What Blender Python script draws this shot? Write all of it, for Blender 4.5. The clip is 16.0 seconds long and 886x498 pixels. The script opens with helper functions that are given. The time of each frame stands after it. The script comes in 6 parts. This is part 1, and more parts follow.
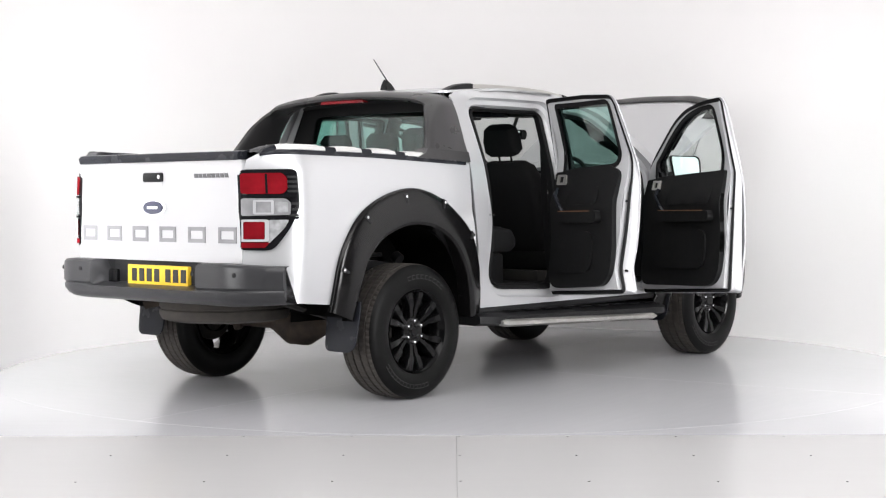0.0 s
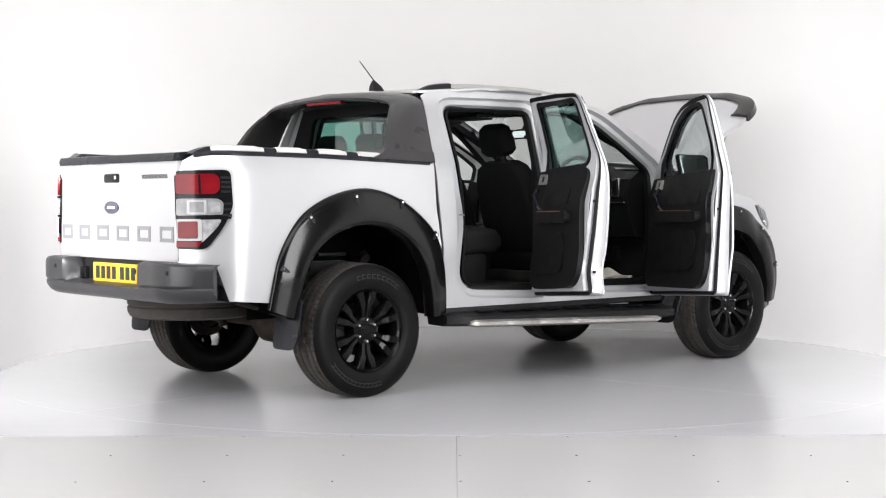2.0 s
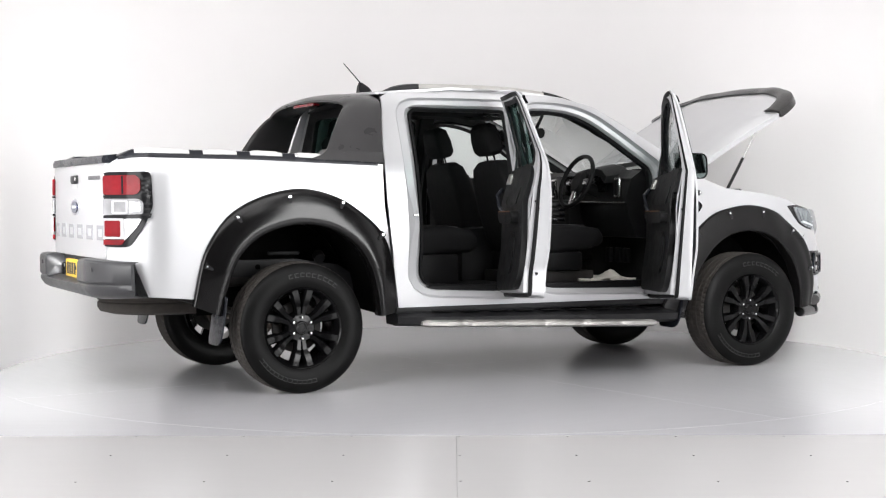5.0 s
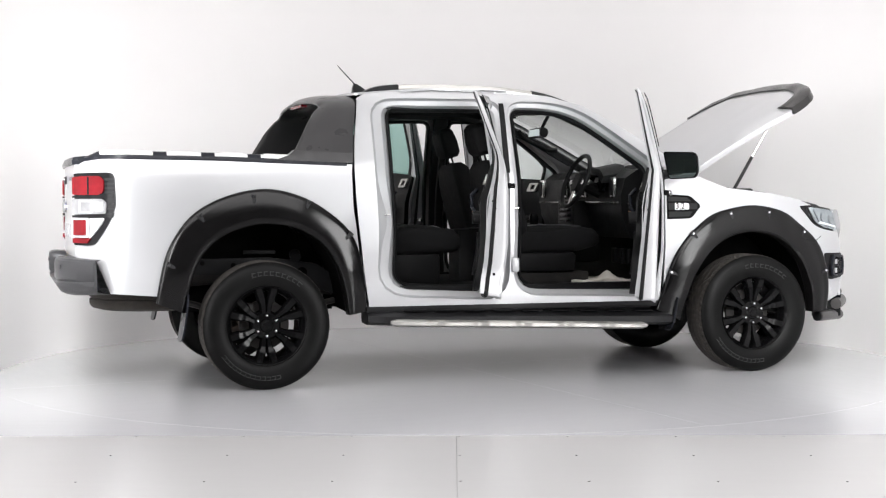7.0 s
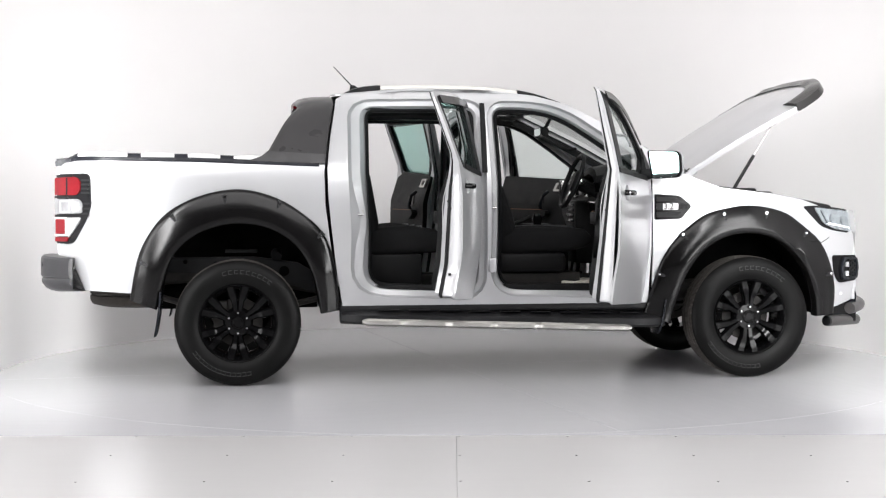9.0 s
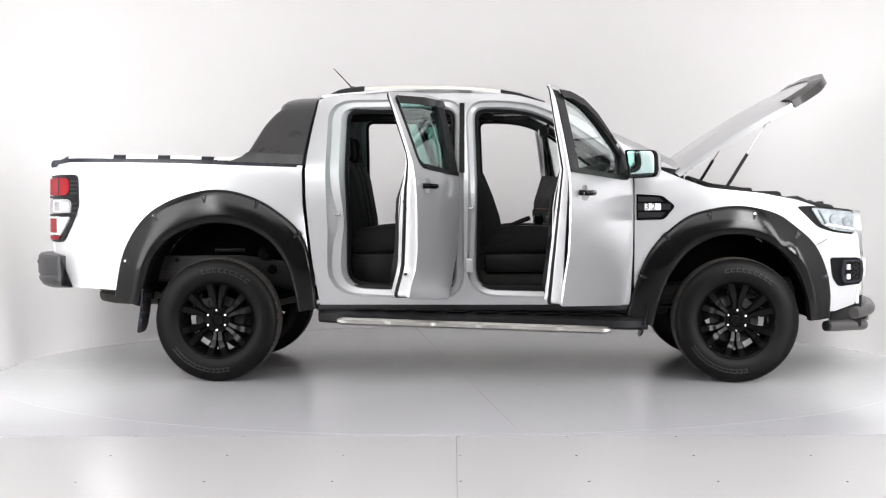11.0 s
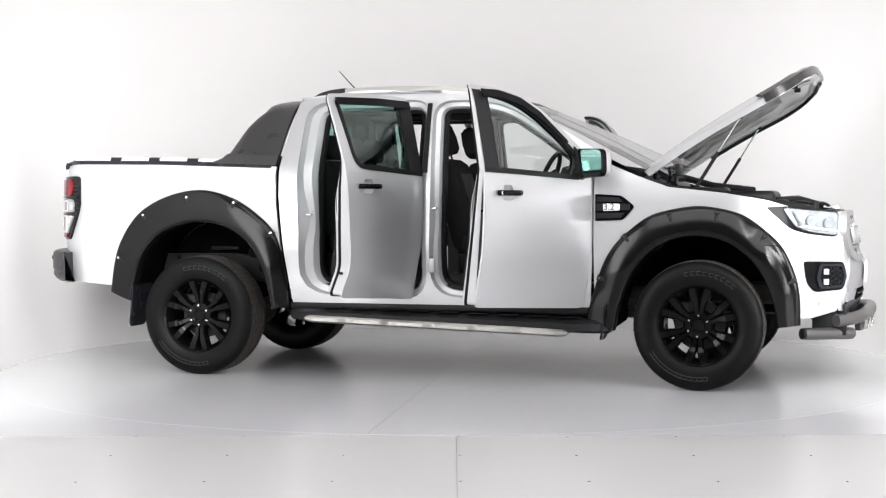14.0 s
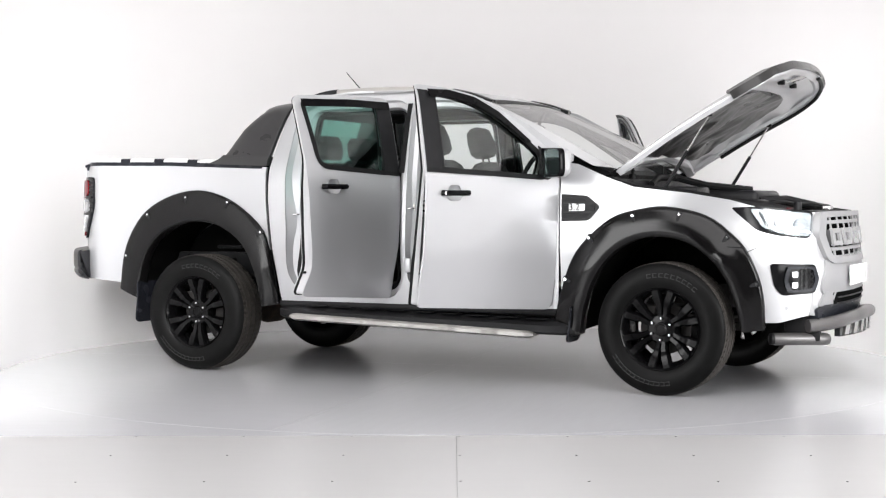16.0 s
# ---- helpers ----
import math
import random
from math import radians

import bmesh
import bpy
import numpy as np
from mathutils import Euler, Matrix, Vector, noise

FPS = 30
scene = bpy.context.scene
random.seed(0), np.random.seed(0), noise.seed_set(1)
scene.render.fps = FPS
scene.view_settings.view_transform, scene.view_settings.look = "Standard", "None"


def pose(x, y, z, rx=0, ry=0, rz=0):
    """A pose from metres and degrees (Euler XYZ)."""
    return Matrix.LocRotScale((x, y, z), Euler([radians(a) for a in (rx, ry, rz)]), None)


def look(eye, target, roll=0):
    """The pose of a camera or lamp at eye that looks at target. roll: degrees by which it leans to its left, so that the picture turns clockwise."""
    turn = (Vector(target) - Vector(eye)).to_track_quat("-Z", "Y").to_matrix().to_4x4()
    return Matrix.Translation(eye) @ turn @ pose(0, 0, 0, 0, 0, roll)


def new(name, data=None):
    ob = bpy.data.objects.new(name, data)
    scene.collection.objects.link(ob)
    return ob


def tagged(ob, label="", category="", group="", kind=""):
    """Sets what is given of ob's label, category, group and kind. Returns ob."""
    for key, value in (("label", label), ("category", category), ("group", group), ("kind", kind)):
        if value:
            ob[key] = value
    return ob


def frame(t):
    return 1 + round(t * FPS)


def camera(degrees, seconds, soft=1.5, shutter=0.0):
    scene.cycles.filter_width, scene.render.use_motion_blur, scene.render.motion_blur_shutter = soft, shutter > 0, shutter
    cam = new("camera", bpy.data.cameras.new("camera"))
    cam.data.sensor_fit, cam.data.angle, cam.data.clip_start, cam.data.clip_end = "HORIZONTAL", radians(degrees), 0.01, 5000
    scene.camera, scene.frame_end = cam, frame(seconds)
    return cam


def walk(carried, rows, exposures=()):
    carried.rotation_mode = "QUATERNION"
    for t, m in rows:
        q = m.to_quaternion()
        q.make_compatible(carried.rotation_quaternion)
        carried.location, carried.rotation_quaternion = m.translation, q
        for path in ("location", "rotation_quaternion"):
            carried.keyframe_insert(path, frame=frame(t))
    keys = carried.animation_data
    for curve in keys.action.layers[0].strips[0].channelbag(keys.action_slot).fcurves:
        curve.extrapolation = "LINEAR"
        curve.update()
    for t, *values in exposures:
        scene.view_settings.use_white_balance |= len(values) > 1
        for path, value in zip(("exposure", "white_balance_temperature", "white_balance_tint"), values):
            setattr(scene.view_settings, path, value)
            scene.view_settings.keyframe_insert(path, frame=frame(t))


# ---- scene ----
from mathutils.geometry import delaunay_2d_cdt

# camera: fixed on its stand in front of the turntable
cam = camera(33.18, 16.0, 1.2)
EYE = (0.0, -10.152, 1.134)
AIM = (-0.0678, -0.152, 0.8007)
walk(cam, [(0.0, look(EYE, AIM, -0.133)), (16.0, look(EYE, AIM, -0.133))], exposures=[(0.0, 0.02), (16.0, 0.02)])

# light: ceiling softbox over the turntable, two softboxes beside the camera
world = bpy.data.worlds.new("studio")
scene.world = world
world.use_nodes = True
world.node_tree.nodes["Background"].inputs[0].default_value = (0.9, 0.95, 1.0, 1)
world.node_tree.nodes["Background"].inputs[1].default_value = 0.05


def softbox(name, eye, target, w, h, watts, tint=(1, 1, 1), spread=180):
    data = bpy.data.lights.new(name, "AREA")
    data.shape, data.size, data.size_y, data.energy, data.color = "RECTANGLE", w, h, watts, tint
    data.spread = radians(spread)
    ob = new(name, data)
    ob.matrix_basis = look(eye, target)
    return ob


softbox("main_softbox", (0, -5.6, 4.85), (0, -1.6, 0.0), 7.0, 5.0, 490, (1.0, 0.985, 0.99))
softbox("ceiling_softbox", (0, 0.4, 4.85), (0, 0.41, 0), 4.5, 4.0, 60, (1.0, 0.99, 0.98))
softbox("left_softbox", (-4.9, -6.4, 1.9), (-0.9, 0.6, 1.0), 2.6, 3.4, 265, (1.0, 1.0, 1.0))
softbox("right_softbox", (4.9, -6.4, 1.9), (0.9, 0.6, 1.0), 2.0, 3.2, 335, (1.0, 1.0, 1.0))
# unseen fill lamps, added only to brighten the two side walls
softbox("left_wall_fill", (-2.35, -3.6, 2.2), (-3.15, -0.3, 1.05), 0.5, 2.6, 60, (1.0, 1.0, 1.0), 60)
softbox("right_wall_fill", (2.4, -3.6, 2.2), (3.25, -0.3, 1.05), 0.5, 2.6, 52, (1.0, 1.0, 1.0), 60)


# ---------------------------------------------------------------- materials
def mat(name, color, rough=0.5, metal=0.0, vary=0.08, scale=6.0, bump=0.0, bscale=60.0, coat=0.0, spec=0.5, emit=0.0, rvary=0.1, flake=0.0):
    m = bpy.data.materials.new(name)
    m.use_nodes = True
    nt = m.node_tree
    b = nt.nodes["Principled BSDF"]
    tc = nt.nodes.new("ShaderNodeTexCoord")
    n1 = nt.nodes.new("ShaderNodeTexNoise")
    n1.inputs["Scale"].default_value, n1.inputs["Detail"].default_value = scale, 5.0
    nt.links.new(tc.outputs["Object"], n1.inputs["Vector"])
    ramp = nt.nodes.new("ShaderNodeMapRange")
    ramp.inputs[1].default_value, ramp.inputs[2].default_value = 0.3, 0.7
    ramp.inputs[3].default_value, ramp.inputs[4].default_value = 1 - vary, 1 + vary
    nt.links.new(n1.outputs[0], ramp.inputs[0])
    hsv = nt.nodes.new("ShaderNodeHueSaturation")
    hsv.inputs["Color"].default_value = (*color, 1)
    nt.links.new(ramp.outputs[0], hsv.inputs["Value"])
    nt.links.new(hsv.outputs[0], b.inputs["Base Color"])
    n2 = nt.nodes.new("ShaderNodeTexNoise")
    n2.inputs["Scale"].default_value, n2.inputs["Detail"].default_value = bscale, 4.0
    nt.links.new(tc.outputs["Object"], n2.inputs["Vector"])
    rr = nt.nodes.new("ShaderNodeMapRange")
    rr.inputs[1].default_value, rr.inputs[2].default_value = 0.3, 0.7
    rr.inputs[3].default_value, rr.inputs[4].default_value = max(0.02, rough * (1 - rvary)), min(1, rough * (1 + rvary))
    nt.links.new(n1.outputs[0], rr.inputs[0])
    nt.links.new(rr.outputs[0], b.inputs["Roughness"])
    if bump:
        bp = nt.nodes.new("ShaderNodeBump")
        bp.inputs["Strength"].default_value, bp.inputs["Distance"].default_value = bump, 0.002
        nt.links.new(n2.outputs[0], bp.inputs["Height"])
        nt.links.new(bp.outputs[0], b.inputs["Normal"])
    b.inputs["Metallic"].default_value = metal
    b.inputs["Coat Weight"].default_value, b.inputs["Coat Roughness"].default_value = coat, 0.04
    b.inputs["Specular IOR Level"].default_value = spec
    if emit:
        b.inputs["Emission Color"].default_value, b.inputs["Emission Strength"].default_value = (*color, 1), emit
    return m


def glass(name, tint, gloss=1.0, power=3.2, most=0.85):
    m = bpy.data.materials.new(name)
    m.use_nodes = True
    nt = m.node_tree
    nt.nodes.remove(nt.nodes["Principled BSDF"])
    tr, gl = nt.nodes.new("ShaderNodeBsdfTransparent"), nt.nodes.new("ShaderNodeBsdfGlossy")
    tr.inputs[0].default_value = (*tint, 1)
    gl.inputs["Roughness"].default_value = 0.02
    fr, mx = nt.nodes.new("ShaderNodeLayerWeight"), nt.nodes.new("ShaderNodeMixShader")
    fr.inputs[0].default_value = 0.5
    pw, mr = nt.nodes.new("ShaderNodeMath"), nt.nodes.new("ShaderNodeMapRange")
    pw.operation, pw.inputs[1].default_value = "POWER", power
    mr.inputs[3].default_value, mr.inputs[4].default_value = 0.035 * gloss, most
    nt.links.new(fr.outputs["Facing"], pw.inputs[0])
    nt.links.new(pw.outputs[0], mr.inputs[0])
    nt.links.new(mr.outputs[0], mx.inputs[0])
    nt.links.new(tr.outputs[0], mx.inputs[1])
    nt.links.new(gl.outputs[0], mx.inputs[2])
    nt.links.new(mx.outputs[0], nt.nodes["Material Output"].inputs[0])
    return m


PAINT = mat("silver_paint", (0.46, 0.463, 0.475), 0.32, 0.45, 0.012, 1.7, 0.0, coat=0.4, rvary=0.03)
JAMB = mat("silver_jamb_paint", (0.47, 0.473, 0.485), 0.32, 0.2, 0.02, 5.0, coat=0.3)
BLACK_GLOSS = mat("gloss_black_plastic", (0.004, 0.004, 0.0045), 0.09, 0.0, 0.2, 9.0, 0.02, 60.0, spec=0.09, rvary=0.3)
FLARE_BLACK = mat("gloss_black_flare", (0.0042, 0.004, 0.0042), 0.14, 0.0, 0.2, 9.0, spec=0.24, rvary=0.2)
BLACK_SATIN = mat("satin_black_plastic", (0.012, 0.012, 0.013), 0.42, 0.0, 0.2, 12.0, 0.15, 500.0, spec=0.16)
GREY_PLASTIC = mat("dark_grey_plastic", (0.012, 0.013, 0.017), 0.26, 0.0, 0.12, 10.0, 0.12, 600.0, spec=0.18)
HOOP_GREY = mat("dark_grey_hoop_plastic", (0.034, 0.033, 0.034), 0.30, 0.0, 0.06, 10.0, 0.03, 300.0, spec=0.3)
BAR_GREY = mat("grey_painted_bar", (0.062, 0.059, 0.059), 0.32, 0.25, 0.06, 10.0, 0.03, 300.0, coat=0.3)
LINER = mat("wheel_arch_liner", (0.003, 0.003, 0.003), 0.95, 0.0, 0.5, 8.0, 0.4, 60.0, spec=0.02)
CHASSIS = mat("dirty_chassis_metal", (0.022, 0.020, 0.019), 0.75, 0.2, 0.5, 14.0, 0.5, 70.0)
RUST = mat("rusty_axle_metal", (0.040, 0.029, 0.022), 0.8, 0.3, 0.6, 16.0, 0.6, 60.0)
RUBBER = mat("tyre_rubber", (0.0035, 0.0035, 0.0035), 0.42, 0.0, 0.25, 12.0, 0.25, 220.0, spec=0.10)
TREAD = mat("worn_tyre_tread", (0.036, 0.031, 0.027), 0.85, 0.0, 0.35, 25.0, 0.4, 160.0)
TYRE_MARK = mat("raised_tyre_marking", (0.026, 0.026, 0.026), 0.6, spec=0.25)
ALLOY = mat("black_alloy", (0.0028, 0.0028, 0.003), 0.14, 0.0, 0.15, 20.0, 0.03, 90.0, spec=0.14)
CHROME = mat("chrome", (0.80, 0.80, 0.82), 0.10, 1.0, 0.03, 20.0)
STEEL = mat("brushed_steel", (0.55, 0.545, 0.54), 0.24, 1.0, 0.03, 6.0)
SEAL = mat("rubber_seal", (0.007, 0.007, 0.0075), 0.5, spec=0.15)
GUARD = mat("smoked_bonnet_guard", (0.022, 0.021, 0.021), 0.22, 0.0, 0.06, 10.0, spec=0.3)
TRIM = mat("black_interior_trim", (0.0058, 0.0058, 0.0062), 0.52, 0.0, 0.2, 14.0, 0.25, 700.0, spec=0.17)
SEAT = mat("black_seat_cloth", (0.0085, 0.0085, 0.009), 0.8, 0.0, 0.25, 20.0, 0.5, 500.0, spec=0.15)
SEAT_PANEL = mat("dark_grey_seat_insert", (0.016, 0.016, 0.018), 0.8, 0.0, 0.25, 30.0, 0.5, 500.0)
STITCH = mat("orange_stitching", (0.16, 0.075, 0.035), 0.6)
HEADLINER = mat("dark_headliner", (0.016, 0.016, 0.017), 0.9, 0.0, 0.2, 20.0, 0.3, 500.0)
CARPET = mat("black_carpet", (0.006, 0.006, 0.006), 0.95, 0.0, 0.3, 30.0, 0.6, 400.0)
GLASS = glass("clear_window_glass", (0.93, 0.965, 0.955))
TINT = glass("tinted_window_glass", (0.62, 0.80, 0.76), 1.6)
SCREEN = glass("windscreen_glass", (0.94, 0.98, 0.965), 3.0, 2.3, 0.85)
MIRROR = mat("mirror_glass", (0.62, 0.74, 0.73), 0.02, 1.0, 0.0)
RED_LENS = mat("red_lamp_lens", (0.15, 0.006, 0.010), 0.10, 0.0, 0.25, 9.0, spec=0.16)
CLEAR_LENS = mat("clear_lamp_lens", (0.22, 0.22, 0.228), 0.12, 0.0, 0.2, 14.0, spec=0.3)
LAMP_BODY = mat("smoked_lamp_housing", (0.008, 0.008, 0.009), 0.12, 0.0, 0.2, 20.0, spec=0.15)
REFLECTOR = mat("headlamp_reflector", (0.42, 0.425, 0.435), 0.24, 0.45, 0.35, 22.0)
LENS_GLASS = glass("headlamp_cover", (0.93, 0.95, 0.96), 0.8, 5.0, 0.15)
YELLOW = mat("yellow_plate", (0.78, 0.50, 0.03), 0.35, 0.0, 0.04)
WHITE_PLATE = mat("white_plate", (0.82, 0.82, 0.82), 0.35, 0.0, 0.03)
INK = mat("black_plate_ink", (0.012, 0.012, 0.012), 0.5)
BADGE_BLUE = mat("dark_blue_badge", (0.008, 0.014, 0.06), 0.2, 0.0, coat=0.8)
GREY_DECAL = mat("grey_decal", (0.085, 0.085, 0.09), 0.4, 0.0)
LETTER_GREY = mat("pale_grey_decal", (0.21, 0.21, 0.22), 0.4, 0.0)
STEP_STEEL = mat("brushed_step_steel", (0.42, 0.41, 0.39), 0.32, 0.7, 0.06, 9.0)
BUMPER_GREY = mat("grey_textured_bumper", (0.021, 0.021, 0.023), 0.36, 0.0, 0.1, 10.0, 0.12, 600.0, spec=0.4)
SATIN_SILVER = mat("satin_silver_bar", (0.62, 0.615, 0.61), 0.38, 0.35, 0.03, 8.0)
LAMP_RING = mat("pale_lamp_ring", (0.34, 0.34, 0.35), 0.3)
WASHED_BAR = mat("washed_out_plate_bar", (0.50, 0.50, 0.50), 0.4)
PAPER = mat("paper_mat", (0.72, 0.68, 0.62), 0.8, 0.0, 0.08, 14.0, 0.2, 60.0)
INSULATION = mat("bonnet_insulation", (0.012, 0.011, 0.011), 0.30, 0.0, 0.35, 7.0, 0.8, 16.0)
FRONT_GREY = mat("satin_grey_grille", (0.24, 0.24, 0.245), 0.32, 0.3, 0.04, 6.0)
WALL_WHITE = mat("white_backdrop_paint", (0.70, 0.688, 0.688), 0.65, 0.0, 0.012, 1.2, 0.05, 40.0)
ROOM_GREY = mat("studio_wall_paint", (0.24, 0.24, 0.24), 0.8, 0.0, 0.05, 1.0)


def floor_mat(name, color, rough, spec):
    m = mat(name, color, rough, 0.0, 0.015, 0.7, 0.0, 25.0, spec=spec, rvary=0.02)
    nt = m.node_tree
    # long faint scuffs
    tc, mp = nt.nodes.new("ShaderNodeTexCoord"), nt.nodes.new("ShaderNodeMapping")
    mp.inputs["Scale"].default_value = (1.2, 9.0, 1.0)
    ns, mr = nt.nodes.new("ShaderNodeTexNoise"), nt.nodes.new("ShaderNodeMapRange")
    ns.inputs["Scale"].default_value, ns.inputs["Detail"].default_value = 2.2, 7.0
    mr.inputs[1].default_value, mr.inputs[2].default_value, mr.inputs[3].default_value, mr.inputs[4].default_value = 0.35, 0.7, 0.988, 1.012
    h2 = nt.nodes.new("ShaderNodeHueSaturation")
    b = nt.nodes["Principled BSDF"]
    old = b.inputs["Base Color"].links[0].from_socket
    nt.links.new(tc.outputs["Object"], mp.inputs[0])
    nt.links.new(mp.outputs[0], ns.inputs["Vector"])
    nt.links.new(ns.outputs[0], mr.inputs[0])
    nt.links.new(mr.outputs[0], h2.inputs["Value"])
    nt.links.new(old, h2.inputs["Color"])
    nt.links.new(h2.outputs[0], b.inputs["Base Color"])
    return m


FLOOR_GREY = floor_mat("grey_floor_paint", (0.465, 0.462, 0.48), 0.19, 0.5)
BOARD_GREY = floor_mat("light_floor_board", (0.405, 0.40, 0.40), 0.30, 0.42)


# ---------------------------------------------------------------- mesh helpers
def part(name, bm, material, parent, label="", origin=(0, 0, 0), m=None, mirror=False, sharp=35):
    """Links a bmesh as one mesh object under a thing or a part; its vertices are given in the thing's space, origin becomes its pivot."""
    if mirror:
        for v in bm.verts:
            v.co.y = -v.co.y
        origin = (origin[0], -origin[1], origin[2])
    bmesh.ops.translate(bm, verts=bm.verts, vec=[-a for a in origin])
    bmesh.ops.recalc_face_normals(bm, faces=bm.faces)
    me = bpy.data.meshes.new(name)
    bm.to_mesh(me)
    bm.free()
    for f in me.polygons:
        f.use_smooth = True
    me.set_sharp_from_angle(angle=radians(sharp))
    me.materials.append(material)
    ob = new(name, me)
    ob.parent = parent
    ob.matrix_basis = m if m is not None else Matrix.Translation(origin)
    if label:
        ob["label"] = label
    return ob


def thing(name, label, category, group="", kind=""):
    return tagged(new(name), label, category, group, kind)


def box(bm, x0, x1, y0, y1, z0, z1, bev=0.0, seg=2, m=None):
    r = bmesh.ops.create_cube(bm, size=1.0)
    vs = r["verts"]
    for v in vs:
        v.co = Vector(((x0 + x1) / 2 + v.co.x * (x1 - x0), (y0 + y1) / 2 + v.co.y * (y1 - y0), (z0 + z1) / 2 + v.co.z * (z1 - z0)))
    if m is not None:
        bmesh.ops.transform(bm, matrix=m, verts=vs)
    if bev:
        es = list({e for v in vs for e in v.link_edges})
        bmesh.ops.bevel(bm, geom=es, offset=bev, segments=seg, profile=0.5, affect="EDGES")
    return bm


def B(*a, **k):
    return box(bmesh.new(), *a, **k)


def tube(bm, pts, r, n=10, cap=True, ry=None):
    """Sweeps a round or oval section along points."""
    pts = [Vector(p) for p in pts]
    rings = []
    for i, p in enumerate(pts):
        d = (pts[min(i + 1, len(pts) - 1)] - pts[max(i - 1, 0)]).normalized()
        up = Vector((0, 0, 1)) if abs(d.z) < 0.9 else Vector((0, 1, 0))
        a = d.cross(up).normalized()
        b = a.cross(d)
        rad = r[i] if isinstance(r, (list, tuple)) else r
        rings.append([bm.verts.new(p + a * rad * math.cos(2 * math.pi * k / n) + b * (ry or rad) * math.sin(2 * math.pi * k / n)) for k in range(n)])
    for r0, r1 in zip(rings, rings[1:]):
        for k in range(n):
            bm.faces.new((r0[k], r0[(k + 1) % n], r1[(k + 1) % n], r1[k]))
    if cap:
        bm.faces.new(rings[0][::-1])
        bm.faces.new(rings[-1])
    return bm


def loft(bm, rows, closed=False, cap=False):
    """Skins rows of points; closed: each row is a ring."""
    vs = [[bm.verts.new(p) for p in r] for r in rows]
    n = len(rows[0])
    for a, b in zip(vs, vs[1:]):
        for k in range(n if closed else n - 1):
            bm.faces.new((a[k], a[(k + 1) % n], b[(k + 1) % n], b[k]))
    if cap:
        bm.faces.new(vs[0][::-1])
        bm.faces.new(vs[-1])
    return bm


def spin(bm, prof, n, centre=(0, 0, 0), mod=None):
    """Turns a profile of (y, radius) about the y axis; mod(i, k) changes a radius."""
    cx, cy, cz = centre
    rows = []
    for i in range(n):
        a = 2 * math.pi * i / n
        rows.append([(cx + (r + (mod(i, k) if mod else 0)) * math.cos(a), cy + y, cz + (r + (mod(i, k) if mod else 0)) * math.sin(a)) for k, (y, r) in enumerate(prof)])
    vs = [[bm.verts.new(p) for p in r] for r in rows]
    for i in range(n):
        a, b = vs[i], vs[(i + 1) % n]
        for k in range(len(prof) - 1):
            bm.faces.new((a[k], a[k + 1], b[k + 1], b[k]))
    return bm


def disc(bm, centre, r, y0, y1, n=24, bev=0.0):
    return spin(bm, [(y0, 0.0005), (y0, r - bev), (y0 + (bev if y1 > y0 else -bev), r), (y1, r), (y1, 0.0005)], n, centre)


def rounded(pts, r, n=4):
    """A polygon with its corners rounded; r: one radius, or one for each corner."""
    out = []
    for i, p in enumerate(pts):
        a, c = Vector(pts[i - 1]), Vector(pts[(i + 1) % len(pts)])
        p = Vector(p)
        q = r[i] if isinstance(r, (list, tuple)) else r
        if q <= 0:
            out.append(tuple(p))
            continue
        u, v = (a - p), (c - p)
        k = min(q, u.length * 0.49, v.length * 0.49)
        s, e = p + u.normalized() * k, p + v.normalized() * k
        for j in range(n + 1):
            t = j / n
            out.append(tuple((1 - t) ** 2 * s + 2 * t * (1 - t) * p + t * t * e))
    return out


def curve(pts, n):
    """n points evenly along a smooth line through the points."""
    P = [Vector(p) for p in pts]
    P = [2 * P[0] - P[1]] + P + [2 * P[-1] - P[-2]]
    fine = []
    for i in range(1, len(P) - 2):
        for j in range(12):
            t = j / 12
            a, b, c, d = P[i - 1], P[i], P[i + 1], P[i + 2]
            fine.append(0.5 * (2 * b + (c - a) * t + (2 * a - 5 * b + 4 * c - d) * t * t + (3 * b - a - 3 * c + d) * t ** 3))
    fine.append(P[-2])
    L = [0.0]
    for a, b in zip(fine, fine[1:]):
        L.append(L[-1] + (b - a).length)
    out = []
    for k in range(n):
        s = L[-1] * k / (n - 1)
        i = 0
        while i < len(L) - 2 and L[i + 1] < s:
            i += 1
        t = (s - L[i]) / max(L[i + 1] - L[i], 1e-9)
        out.append(tuple(fine[i].lerp(fine[i + 1], min(max(t, 0), 1))))
    return out


def inside(p, poly):
    x, y = p
    c = False
    for i in range(len(poly)):
        (x0, y0), (x1, y1) = poly[i - 1], poly[i]
        if (y0 > y) != (y1 > y) and x < (x1 - x0) * (y - y0) / (y1 - y0) + x0:
            c = not c
    return c


def dense(poly, step):
    out = []
    for i in range(len(poly)):
        a, b = Vector(poly[i - 1]), Vector(poly[i])
        k = max(1, int((b - a).length / step + 0.5))
        out += [tuple(a.lerp(b, j / k)) for j in range(k)]
    return out


